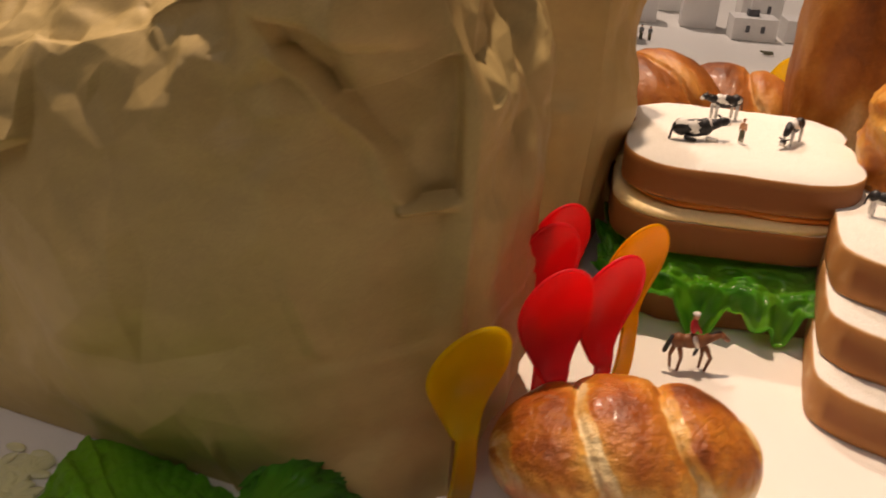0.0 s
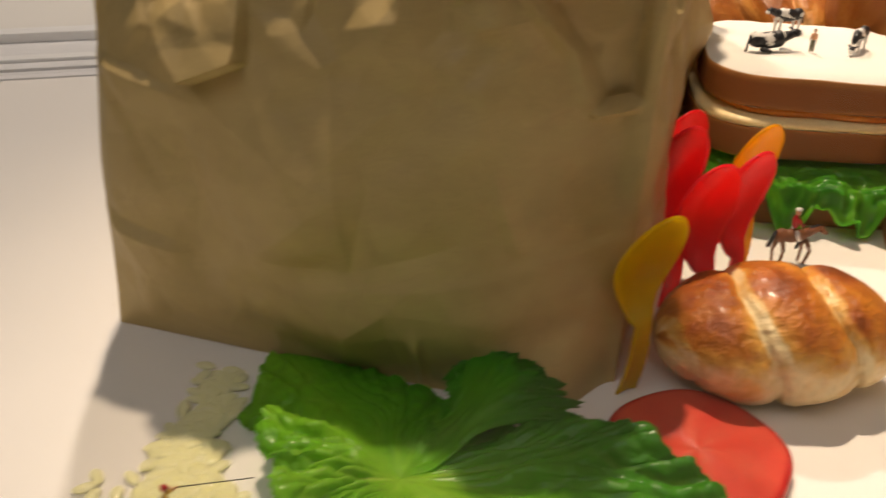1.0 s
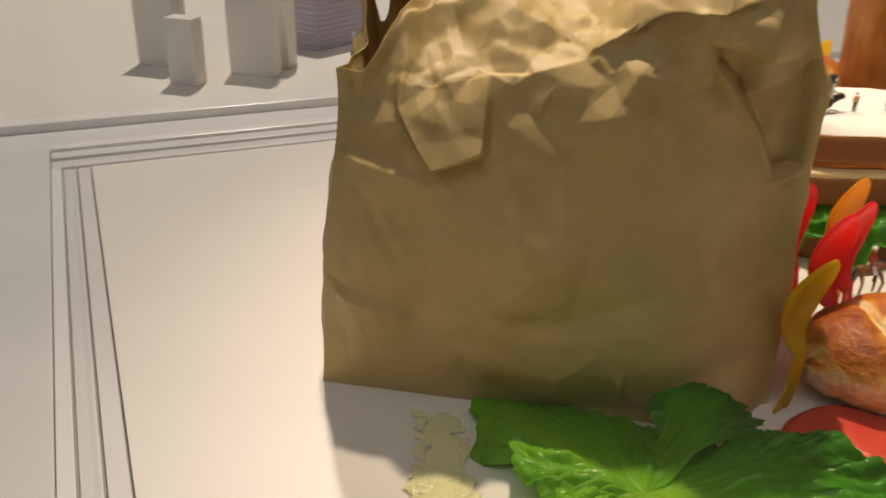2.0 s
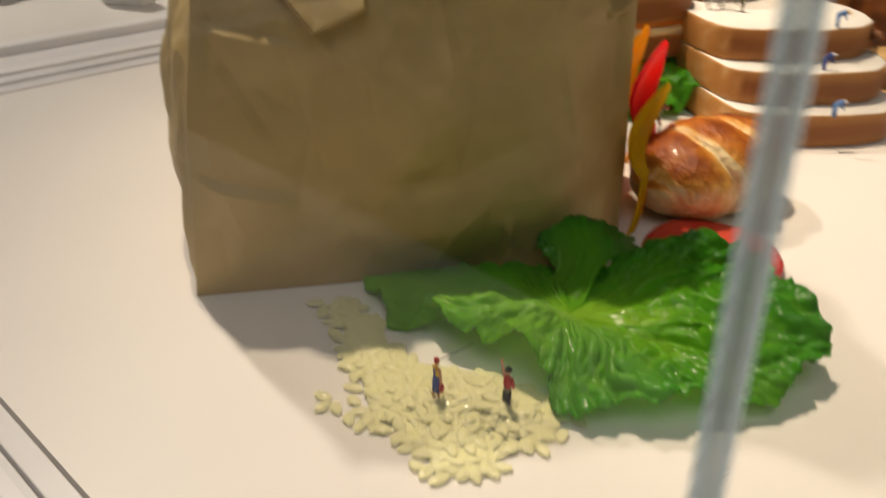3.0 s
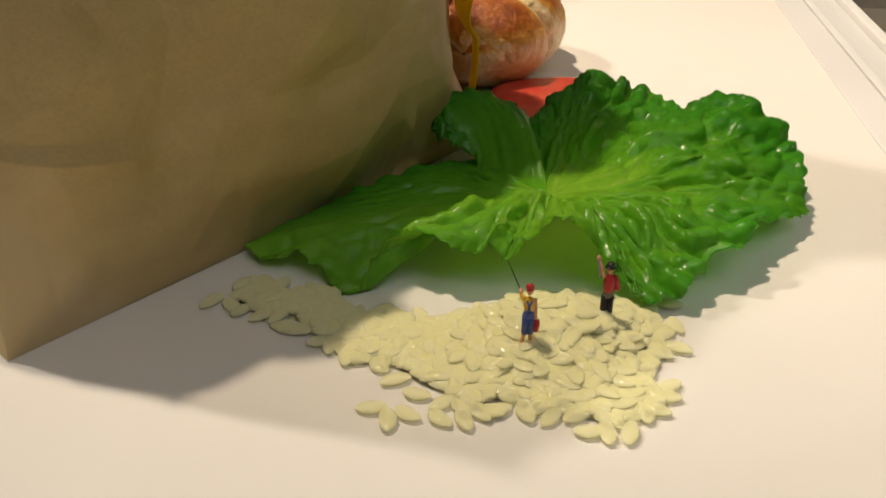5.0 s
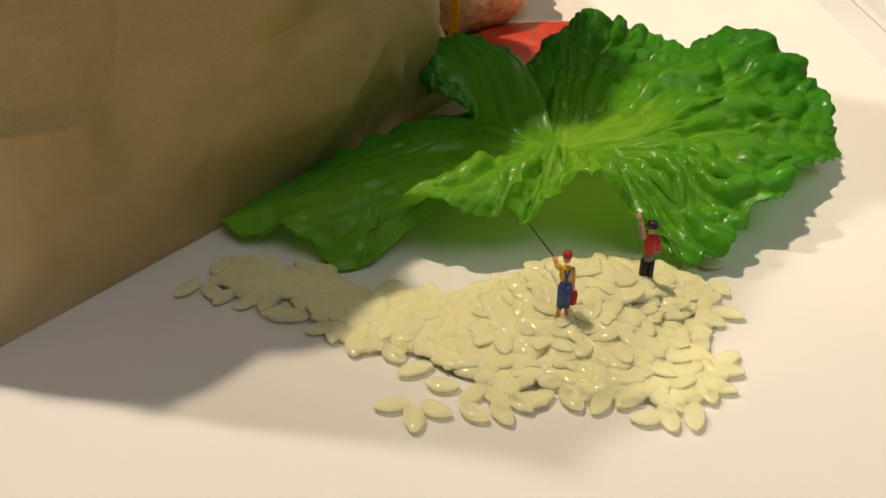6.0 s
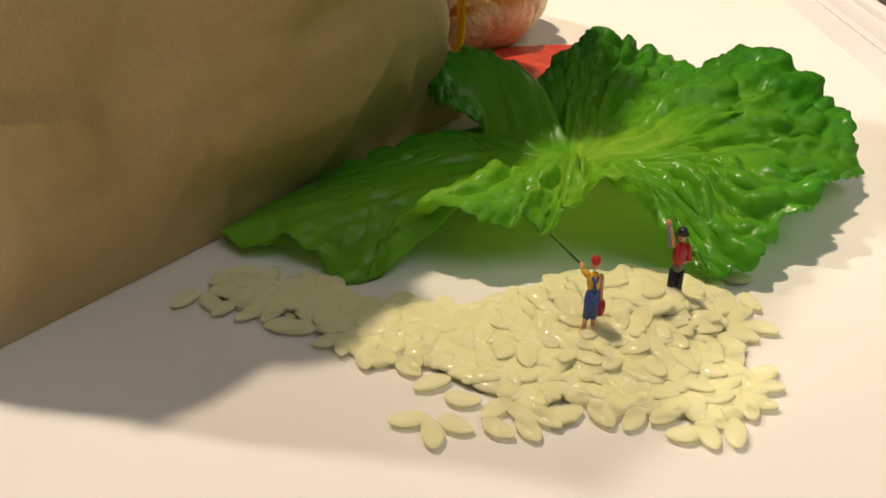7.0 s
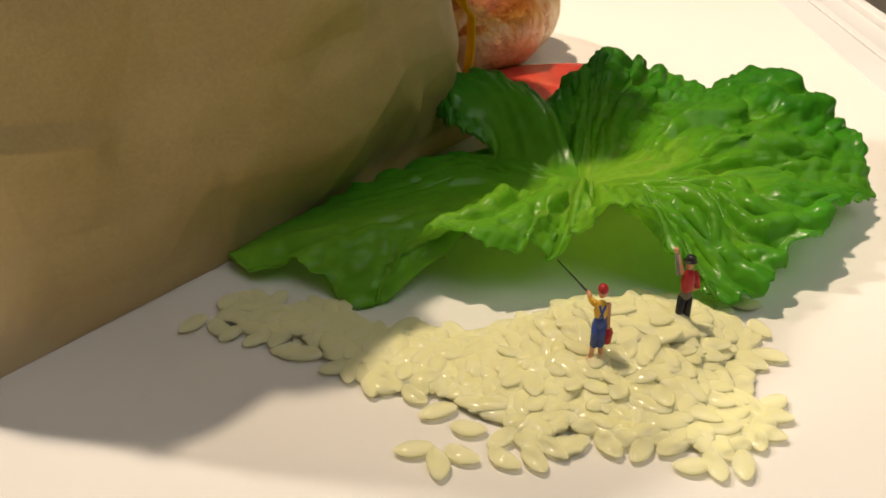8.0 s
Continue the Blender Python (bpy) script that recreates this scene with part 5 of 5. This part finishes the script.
# ---- spoons ----
def spoon_mesh(material, length):
    """A moulded plastic spoon standing on the end of its handle: bowl up, hollow towards -y."""
    nz, nw = 70, 17
    bowl, wide = 0.0445, 0.0144
    neck = length - bowl
    verts = []
    for j in range(nz):
        z = length * math.sin(0.5 * math.pi * j / (nz - 1)) ** 1.0
        if z > neck:
            q = (z - neck) / bowl
            if q > 0.56:
                half = wide * math.sqrt(max(0.0, 1 - ((q - 0.56) / 0.44) ** 2))
            else:
                half = 0.0038 + (wide - 0.0038) * float(smooth01(q, -0.12, 0.56)) ** 0.9
            half = max(half, 0.0002)
            dip = 0.0052 * math.sin(math.pi * min(1, max(0, q))) ** 0.8
        else:
            q = z / neck
            half = 0.0046 - 0.0008 * q
            dip = 0.0
        arc = 0.0015 * math.sin(math.pi * min(1, z / neck)) if z < neck else -0.0058 * math.sin(math.pi * min(1.0, (z - neck) / bowl) ** 0.62)
        for i in range(nw):
            w = -1 + 2 * i / (nw - 1)
            curve = dip * (1 - w * w) if dip else 0.0009 * (1 - w * w)
            verts.append((half * w, curve - arc, z))
    me = mesh_of("plastic_spoon", verts, grid_faces(nz, nw), material)
    return me


def spoon(x, y, top, turn, lean, roll_, material, colour):
    ob = tagged(new("plastic_spoon", spoon_mesh(material, top)), f"{colour} plastic spoon stuck upright beside the croissant", "spoon", "plastic spoons")
    ob.matrix_world = pose(x, y, 0.0, lean, roll_, turn)
    so = ob.modifiers.new("thickness", "SOLIDIFY")
    so.thickness, so.offset = 0.0013, 0
    return ob


spoon(0.185, -0.0905, 0.0775, 14, 6.5, -0.5, PLASTIC_YELLOW, "yellow")
spoon(0.240, -0.021, 0.0805, 14, -2, 2, PLASTIC_RED, "red")
spoon(0.230, -0.040, 0.0815, 10, -2, 0, PLASTIC_RED, "red")
spoon(0.225, -0.071, 0.0805, 8, 0, -2, PLASTIC_RED, "red")
spoon(0.244, -0.059, 0.0775, 16, 0, 5, PLASTIC_RED, "red")
spoon(0.265, -0.034, 0.0775, 16, 0, 5, PLASTIC_ORANGE, "orange yellow")
spoon(0.478, 0.214, 0.080, 16, 0, 2, PLASTIC_YELLOW, "yellow")


# ---- forks planted far back ----
def bent_prong(x, y, h, lean, material, colour):
    cu = bpy.data.curves.new("plastic_prong", "CURVE")
    cu.dimensions, cu.bevel_depth, cu.bevel_resolution = "3D", 0.0017, 3
    sp = cu.splines.new("BEZIER")
    sp.bezier_points.add(3)
    for bp, (dx, dz) in zip(sp.bezier_points, ((0, 0), (0.002, h * 0.35), (lean * 0.5, h * 0.75), (lean, h))):
        bp.co, bp.handle_left_type, bp.handle_right_type = (dx, 0, dz), "AUTO", "AUTO"
    me = new("tmp", cu)
    dg = bpy.context.evaluated_depsgraph_get()
    mesh = bpy.data.meshes.new_from_object(me.evaluated_get(dg))
    bpy.data.objects.remove(me)
    mesh.materials.clear()
    mesh.materials.append(material)
    ob = tagged(new("plastic_stick", mesh), f"thin bent {colour} plastic stick standing on the table", "plastic stick", "plastic sticks")
    ob.matrix_world = pose(x, y, 0, 0, 0, -45)


for x, y, h, lean, mt, c in ((0.663, -0.087, 0.06, -0.012, PLASTIC_RED, "red"), (0.653, -0.103, 0.06, 0.006, PLASTIC_YELLOW, "yellow"), (0.657, -0.113, 0.06, -0.008, PLASTIC_RED, "red"),
                             (0.667, -0.124, 0.06, -0.006, PLASTIC_RED, "red"), (0.677, -0.133, 0.06, 0.008, PLASTIC_YELLOW, "yellow")):
    bent_prong(x, y, h, lean, mt, c)


# ---- painted miniatures, each one plain mesh ----
def blob_mesh(name, pieces):
    """Joined balls and limbs. pieces: (paint, 'ball', centre, radii) or (paint, 'limb', from, to, r0, r1)."""
    paints = []
    for p in pieces:
        for c in (("black", "white") if p[0] == "patchy" else (p[0],)):
            if c not in paints:
                paints.append(c)
    bm = bmesh.new()
    for p in pieces:
        before = set(bm.faces)
        if p[1] == "ball":
            r = bmesh.ops.create_icosphere(bm, subdivisions=3 if p[0] == "patchy" else 2, radius=1.0)
            bmesh.ops.transform(bm, matrix=Matrix.LocRotScale(p[2], None, p[3]), verts=r["verts"])
        else:
            a, b = Vector(p[2]), Vector(p[3])
            r = bmesh.ops.create_cone(bm, cap_ends=True, segments=10, radius1=p[4], radius2=p[5], depth=(b - a).length)
            m = Matrix.Translation((a + b) / 2) @ (b - a).to_track_quat("Z", "Y").to_matrix().to_4x4()
            bmesh.ops.transform(bm, matrix=m, verts=r["verts"])
            for c, rr in ((a, p[4]), (b, p[5])):
                r = bmesh.ops.create_icosphere(bm, subdivisions=1, radius=rr)
                bmesh.ops.translate(bm, vec=c, verts=r["verts"])
        for f in set(bm.faces) - before:
            c = p[0]
            if c == "patchy":
                at = f.calc_center_median()
                c = "white" if noise.noise(at * 330 + Vector((1.7, 0.4, 2.9))) > 0.16 else "black"
            f.material_index, f.smooth = paints.index(c), True
    me = bpy.data.meshes.new(name)
    bm.to_mesh(me)
    bm.free()
    for p in paints:
        me.materials.append(PAINTS[p])
    return me


def mini(name, me, m, label, category, scale=1.0, slim=1.0):
    ob = tagged(new(name, me), label, category, "painted miniatures")
    ob.matrix_world = m @ Matrix.Diagonal((scale * slim, scale * slim, scale, 1))
    return ob


mm = 0.001
# painter with a rod and a red bucket
mini("miniature_figure", blob_mesh("miniature_figure", [
    ("skin", "limb", (-0.4 * mm, 1.6 * mm, 0.6 * mm), (0, 1.0 * mm, 4.5 * mm), 0.55 * mm, 0.7 * mm), ("skin", "ball", (0.5 * mm, 1.8 * mm, 0.5 * mm), (1.2 * mm, 0.6 * mm, 0.5 * mm)),
    ("skin", "limb", (0.6 * mm, -1.3 * mm, 0.6 * mm), (0.2 * mm, -0.8 * mm, 4.5 * mm), 0.55 * mm, 0.7 * mm), ("skin", "ball", (1.2 * mm, -1.4 * mm, 0.5 * mm), (1.1 * mm, 0.6 * mm, 0.5 * mm)),
    ("blue", "limb", (0, 0.9 * mm, 4.2 * mm), (0, 0.7 * mm, 9 * mm), 1.0 * mm, 1.2 * mm), ("blue", "limb", (0.2 * mm, -0.8 * mm, 4.2 * mm), (0, -0.6 * mm, 9 * mm), 1.0 * mm, 1.2 * mm),
    ("blue", "ball", (0, 0, 9.3 * mm), (1.5 * mm, 1.7 * mm, 1.6 * mm)), ("yellow", "ball", (0.1 * mm, 0, 12 * mm), (1.3 * mm, 1.8 * mm, 2.4 * mm)),
    ("blue", "limb", (-1.35 * mm, 0.7 * mm, 13.6 * mm), (-1.3 * mm, -0.5 * mm, 10.6 * mm), 0.28 * mm, 0.28 * mm), ("blue", "limb", (-1.35 * mm, -0.7 * mm, 13.6 * mm), (-1.3 * mm, 0.5 * mm, 10.6 * mm), 0.28 * mm, 0.28 * mm),
    ("yellow", "limb", (0.3 * mm, 1.6 * mm, 13.4 * mm), (2.2 * mm, 2.3 * mm, 13.4 * mm), 0.75 * mm, 0.65 * mm), ("skin", "limb", (2.2 * mm, 2.3 * mm, 13.4 * mm), (4.2 * mm, 2.5 * mm, 14.0 * mm), 0.55 * mm, 0.6 * mm),
    ("skin", "limb", (0.2 * mm, -1.7 * mm, 13.2 * mm), (0.5 * mm, -2.3 * mm, 7.6 * mm), 0.65 * mm, 0.5 * mm),
    ("skin", "ball", (0.4 * mm, 0, 15.9 * mm), (1.15 * mm, 1.1 * mm, 1.4 * mm)), ("red", "ball", (0.1 * mm, 0, 16.7 * mm), (1.4 * mm, 1.3 * mm, 1.1 * mm)), ("red", "ball", (1.2 * mm, 0, 16.4 * mm), (0.9 * mm, 0.9 * mm, 0.35 * mm)),
    ("red", "limb", (0.6 * mm, -2.4 * mm, 6.8 * mm), (0.6 * mm, -2.4 * mm, 4.9 * mm), 1.3 * mm, 1.1 * mm),
    ("black", "limb", (4.0 * mm, 2.6 * mm, 14.0 * mm), (32.6 * mm, 5.6 * mm, 8.5 * mm), 0.22 * mm, 0.16 * mm),
]), pose(0.0195, -0.1245, 0.0058, 0, 0, 5), "painted miniature figure in blue overalls and red cap with a bucket", "miniature figure", 1.02, 0.78)
mini("miniature_figure", blob_mesh("miniature_figure", [
    ("black", "limb", (0.2 * mm, 1.2 * mm, 0.6 * mm), (0, 0.9 * mm, 8 * mm), 0.9 * mm, 1.2 * mm), ("black", "limb", (-0.4 * mm, -1.2 * mm, 0.6 * mm), (0, -0.9 * mm, 8 * mm), 0.9 * mm, 1.2 * mm),
    ("black", "ball", (0.8 * mm, 1.3 * mm, 0.5 * mm), (1.4 * mm, 0.7 * mm, 0.5 * mm)), ("black", "ball", (0.3 * mm, -1.3 * mm, 0.5 * mm), (1.4 * mm, 0.7 * mm, 0.5 * mm)),
    ("olive", "ball", (0, 0, 8.6 * mm), (1.4 * mm, 1.8 * mm, 1.3 * mm)), ("red", "ball", (-0.1 * mm, 0, 11.6 * mm), (1.5 * mm, 2.0 * mm, 2.9 * mm)),
    ("red", "limb", (0, -1.8 * mm, 13.2 * mm), (-0.3 * mm, -3.0 * mm, 10.4 * mm), 0.85 * mm, 0.75 * mm), ("skin", "limb", (-0.3 * mm, -3.0 * mm, 10.2 * mm), (0.8 * mm, -1.8 * mm, 9.4 * mm), 0.6 * mm, 0.55 * mm),
    ("skin", "limb", (0.4 * mm, 1.7 * mm, 13.6 * mm), (1.2 * mm, 3.6 * mm, 17.6 * mm), 0.7 * mm, 0.55 * mm), ("skin", "ball", (1.3 * mm, 3.8 * mm, 18.2 * mm), (0.7 * mm, 0.7 * mm, 0.8 * mm)),
    ("grey", "limb", (1.0 * mm, 3.8 * mm, 17.6 * mm), (0.8 * mm, 2.6 * mm, 13.4 * mm), 0.45 * mm, 0.7 * mm),
    ("skin", "ball", (0.3 * mm, 0, 15.4 * mm), (1.1 * mm, 1.1 * mm, 1.4 * mm)), ("black", "ball", (0.1 * mm, 0, 16.6 * mm), (1.5 * mm, 1.4 * mm, 0.9 * mm)), ("black", "ball", (0.2 * mm, 0, 16.1 * mm), (1.9 * mm, 1.8 * mm, 0.35 * mm)),
]), pose(0.0340, -0.1437, 0.0044, 0, 0, 15), "painted miniature figure in red shirt and black hat raising an arm", "miniature figure", 1.06, 0.74)


def cow_mesh(lying, grazing=False, paint=("black", "white")):
    a, b = paint
    hide = "patchy" if paint == ("black", "white") else a
    h = 3.2 * mm if lying else 7.0 * mm
    ps = [(hide, "ball", (0, 0, h), (5.2 * mm, 2.1 * mm, 2.5 * mm)), (hide, "ball", (2.8 * mm, 0, h + 0.3 * mm), (2.4 * mm, 2.1 * mm, 2.5 * mm)), (hide, "ball", (-4.0 * mm, 0, h + 0.3 * mm), (2.4 * mm, 2.1 * mm, 2.4 * mm)),
          (a, "limb", (-6.3 * mm, 0, h + 1 * mm), (-6.9 * mm, 0, h - 3.0 * mm), 0.3 * mm, 0.35 * mm)]
    hx, hz = (8.6 * mm, h - 4.5 * mm) if grazing else (8.3 * mm, h + 1.8 * mm)
    ps += [(a, "limb", (4.2 * mm, 0, h + 0.8 * mm), (7.2 * mm, 0, (h + hz) / 2 + 0.6 * mm), 1.7 * mm, 1.1 * mm), (a, "ball", (hx - 0.4 * mm, 0, hz), (1.9 * mm, 1.2 * mm, 1.3 * mm)),
           (b, "ball", (hx + 0.9 * mm, 0, hz - 0.4 * mm), (1.0 * mm, 0.9 * mm, 0.8 * mm)), (a, "limb", (hx - 1.0 * mm, -1 * mm, hz + 0.9 * mm), (hx - 1.4 * mm, -2.0 * mm, hz + 1.3 * mm), 0.35 * mm, 0.2 * mm),
           (a, "limb", (hx - 1.0 * mm, 1 * mm, hz + 0.9 * mm), (hx - 1.4 * mm, 2.0 * mm, hz + 1.3 * mm), 0.35 * mm, 0.2 * mm)]
    if lying:
        ps += [(b, "limb", (3 * mm, -2 * mm, 1.0 * mm), (5.6 * mm, -2.6 * mm, 0.7 * mm), 0.6 * mm, 0.4 * mm), (a, "limb", (-3 * mm, -2 * mm, 1.2 * mm), (-0.8 * mm, -3.0 * mm, 0.7 * mm), 0.8 * mm, 0.5 * mm)]
    else:
        for x, y in ((3.6, 1.3), (4.2, -1.3), (-4.4, 1.3), (-3.7, -1.3)):
            ps.append((b, "limb", (x * mm, y * mm, h - 1.5 * mm), (x * mm, y * mm, 0.5 * mm), 0.75 * mm, 0.5 * mm))
    return blob_mesh("miniature_cow", ps)


mini("miniature_cow", cow_mesh(True), pose(0.3395, 0.0730, 0.0743, 0, 0, -4), "painted black and white miniature cow lying on bread", "miniature cow", 1.85)
mini("miniature_cow", cow_mesh(False), pose(0.3715, 0.1030, 0.0743, 0, 0, 176), "painted black and white miniature cow standing on bread", "miniature cow", 1.45)
mini("miniature_cow", cow_mesh(False, True), pose(0.3885, 0.0630, 0.0743, 0, 0, 215), "painted black and white miniature cow grazing on bread", "miniature cow", 1.35)
mini("miniature_cow", cow_mesh(False), pose(0.3970, -0.0030, 0.0630, 0, 0, -30), "painted black and white miniature cow standing by a door", "miniature cow", 1.25)
mini("miniature_horse", cow_mesh(False, False, ("brown", "brown")), pose(0.4505, -0.0870, 0.0418, 0, 0, 60), "painted brown miniature horse standing on a bread slice", "miniature horse", 1.6)


def horse_and_rider():
    B, h = "brown", 10.5 * mm
    ps = [(B, "ball", (0, 0, h), (5.6 * mm, 2.0 * mm, 2.5 * mm)), (B, "ball", (-4.2 * mm, 0, h + 0.2 * mm), (2.4 * mm, 2.0 * mm, 2.6 * mm)), (B, "limb", (4.4 * mm, 0, h + 1 * mm), (8.6 * mm, 0, h + 2.6 * mm), 1.7 * mm, 1.0 * mm),
          (B, "limb", (8.6 * mm, 0, h + 2.6 * mm), (11.2 * mm, 0, h + 0.6 * mm), 1.0 * mm, 0.7 * mm), ("black", "limb", (5.0 * mm, 0, h + 2.5 * mm), (8.4 * mm, 0, h + 3.6 * mm), 0.5 * mm, 0.4 * mm),
          ("black", "limb", (-6.3 * mm, 0, h + 1.5 * mm), (-8.0 * mm, 0, h - 3.5 * mm), 0.7 * mm, 0.8 * mm)]
    for x, y, k in ((3.9, 1.0, 0.8), (4.4, -1.0, 3.0), (-4.6, 1.0, -1.5), (-3.8, -1.0, 1.5)):
        ps += [(B, "limb", (x * mm, y * mm, h - 1.5 * mm), ((x + k * 0.7) * mm, y * mm, 5 * mm), 0.9 * mm, 0.6 * mm), (B, "limb", ((x + k * 0.7) * mm, y * mm, 5 * mm), ((x + k * 0.3) * mm, y * mm, 0.5 * mm), 0.55 * mm, 0.45 * mm)]
    ps += [("white", "limb", (0.2 * mm, -1.5 * mm, h + 2 * mm), (1.2 * mm, -2.3 * mm, h - 1.0 * mm), 0.8 * mm, 0.6 * mm), ("white", "limb", (0.2 * mm, 1.5 * mm, h + 2 * mm), (1.2 * mm, 2.3 * mm, h - 1.0 * mm), 0.8 * mm, 0.6 * mm),
           ("black", "limb", (1.2 * mm, -2.3 * mm, h - 1.0 * mm), (0.6 * mm, -2.3 * mm, h - 3.5 * mm), 0.6 * mm, 0.5 * mm), ("black", "limb", (1.2 * mm, 2.3 * mm, h - 1.0 * mm), (0.6 * mm, 2.3 * mm, h - 3.5 * mm), 0.6 * mm, 0.5 * mm),
           ("red", "ball", (-0.2 * mm, 0, h + 5.2 * mm), (1.2 * mm, 1.5 * mm, 2.6 * mm)), ("red", "limb", (0, -1.4 * mm, h + 6.6 * mm), (1.8 * mm, -1.4 * mm, h + 3.8 * mm), 0.5 * mm, 0.45 * mm),
           ("red", "limb", (0, 1.4 * mm, h + 6.6 * mm), (1.8 * mm, 1.4 * mm, h + 3.8 * mm), 0.5 * mm, 0.45 * mm), ("skin", "ball", (0, 0, h + 8.7 * mm), (1.0 * mm, 0.95 * mm, 1.2 * mm)),
           ("white", "ball", (-0.1 * mm, 0, h + 9.6 * mm), (1.2 * mm, 1.1 * mm, 0.7 * mm))]
    return blob_mesh("miniature_rider", ps)


mini("miniature_rider", horse_and_rider(), pose(0.3050, -0.0200, 0.0, 0, 0, -10), "painted miniature red coated rider on a brown horse", "miniature rider", 1.42)


def bent_worker(top, hat):
    return blob_mesh("miniature_figure", [
        (top, "limb", (0, 1.0 * mm, 0.6 * mm), (0, 0.8 * mm, 6.5 * mm), 0.8 * mm, 1.2 * mm), (top, "limb", (0, -1.0 * mm, 0.6 * mm), (0, -0.8 * mm, 6.5 * mm), 0.8 * mm, 1.2 * mm),
        (top, "ball", (0, 0, 7 * mm), (1.6 * mm, 1.7 * mm, 1.5 * mm)), (top, "limb", (0, 0, 7.5 * mm), (3.4 * mm, 0, 9.2 * mm), 1.6 * mm, 1.6 * mm), (hat, "ball", (5.4 * mm, 0, 9.6 * mm), (1.9 * mm, 1.9 * mm, 0.7 * mm)),
        ("skin", "ball", (5.2 * mm, 0, 8.8 * mm), (1.0 * mm, 1.0 * mm, 1.1 * mm)), (top, "limb", (3.4 * mm, 1.4 * mm, 9 * mm), (4.6 * mm, 1.4 * mm, 5 * mm), 0.6 * mm, 0.5 * mm),
        (top, "limb", (3.4 * mm, -1.4 * mm, 9 * mm), (4.6 * mm, -1.4 * mm, 5 * mm), 0.6 * mm, 0.5 * mm)])


def stander(top, legs, hat):
    return blob_mesh("miniature_figure", [
        (legs, "limb", (0, 1.0 * mm, 0.6 * mm), (0, 0.8 * mm, 8 * mm), 0.8 * mm, 1.1 * mm), (legs, "limb", (0, -1.0 * mm, 0.6 * mm), (0, -0.8 * mm, 8 * mm), 0.8 * mm, 1.1 * mm),
        (top, "ball", (0, 0, 11.5 * mm), (1.4 * mm, 1.9 * mm, 3.0 * mm)), (top, "limb", (0, 1.8 * mm, 13.2 * mm), (0.8 * mm, 2.2 * mm, 8.4 * mm), 0.65 * mm, 0.5 * mm),
        (top, "limb", (0, -1.8 * mm, 13.2 * mm), (0.8 * mm, -2.2 * mm, 8.4 * mm), 0.65 * mm, 0.5 * mm), ("skin", "ball", (0.2 * mm, 0, 15.6 * mm), (1.05 * mm, 1.05 * mm, 1.3 * mm)), (hat, "ball", (0, 0, 16.6 * mm), (1.3 * mm, 1.3 * mm, 0.7 * mm))])


W1 = bent_worker("sky", "white")
mini("miniature_figure", W1, pose(0.3680, -0.1060, 0.0207, 0, 0, -35), "painted miniature farm worker in blue bending over bread", "miniature figure")
mini("miniature_figure", bent_worker("blue", "white"), pose(0.3860, -0.0870, 0.0417, 0, 0, -35), "painted miniature farm worker in dark blue bending over", "miniature figure")
mini("miniature_figure", bent_worker("sky", "yellow"), pose(0.4105, -0.0800, 0.0628, 0, 0, -60), "painted miniature farm worker in blue at the bread edge", "miniature figure")
mini("miniature_figure", bent_worker("olive", "straw"), pose(0.4040, -0.0190, 0.0628, 0, 0, 120), "painted miniature farm worker stooping by the bun house", "miniature figure", 1.0)
mini("miniature_figure", stander("olive", "grey", "white"), pose(0.4400, -0.0030, 0.0628, 0, 0, 200), "painted miniature figure in a white hat by the bun house", "miniature figure", 0.8)
mini("miniature_figure", stander("skin", "olive", "brown"), pose(0.3625, 0.0670, 0.0743, 0, 0, 60), "painted miniature boy standing between the cows", "miniature figure", 0.72)
GREY_MAN = stander("grey", "olive", "grey")
for x, y, c in ((0.519, 0.539, 1.0), (0.527, 0.535, 0.95), (0.634, 0.566, 1.1)):
    mini("miniature_figure", GREY_MAN, pose(0.10 + (x - 0.10) * 1.085, -0.32 + (y + 0.32) * 1.085, 0.0, 0, 0, 60 * c), "small grey miniature figure standing in the model city", "miniature figure", c)
PALE_MAN = stander("white", "white", "straw")
mini("miniature_figure", PALE_MAN, pose(0.214, 0.656, 0.0, 0, 0, 60), "pale miniature figure walking in the model city", "miniature figure", 1.0)
mini("miniature_animal", cow_mesh(True, False, ("olive", "grey")), pose(0.672, 0.541, 0.0, 0, 0, 160), "small grey miniature animal lying in the model city", "miniature animal", 0.9)


# ---- specks lying on the table ----
def crumb(x, y, r, turn):
    r *= 0.5
    bm = bmesh.new()
    bmesh.ops.create_icosphere(bm, subdivisions=2, radius=1.0)
    for v in bm.verts:
        k = 1 + 0.35 * noise.noise(v.co * 1.7 + Vector((x * 90, y * 90, 0)))
        v.co = Vector((v.co.x * r * 1.5 * k, v.co.y * r * k, (v.co.z + 0.9) * r * 0.5 * k))
    me = bpy.data.meshes.new("crumb")
    bm.to_mesh(me)
    bm.free()
    me.materials.append(CRUMB_BROWN)
    ob = tagged(new("crumb", me), "tiny brown crumb lying on the white table", "crumb", "crumbs")
    ob.matrix_world = pose(x, y, 0.0, 0, 0, turn)


for x, y, r, turn in ((0.009, 0.051, 0.0005, 20), (-0.001, 0.016, 0.0006, 80), (-0.036, -0.004, 0.0004, 40), (-0.050, 0.011, 0.0005, 130), (-0.049, -0.007, 0.0004, 60), (-0.009, -0.064, 0.0002, 10),
                      (-0.036, -0.108, 0.0002, 70), (-0.024, -0.163, 0.0004, 140)):
    crumb(x, y, r, turn)
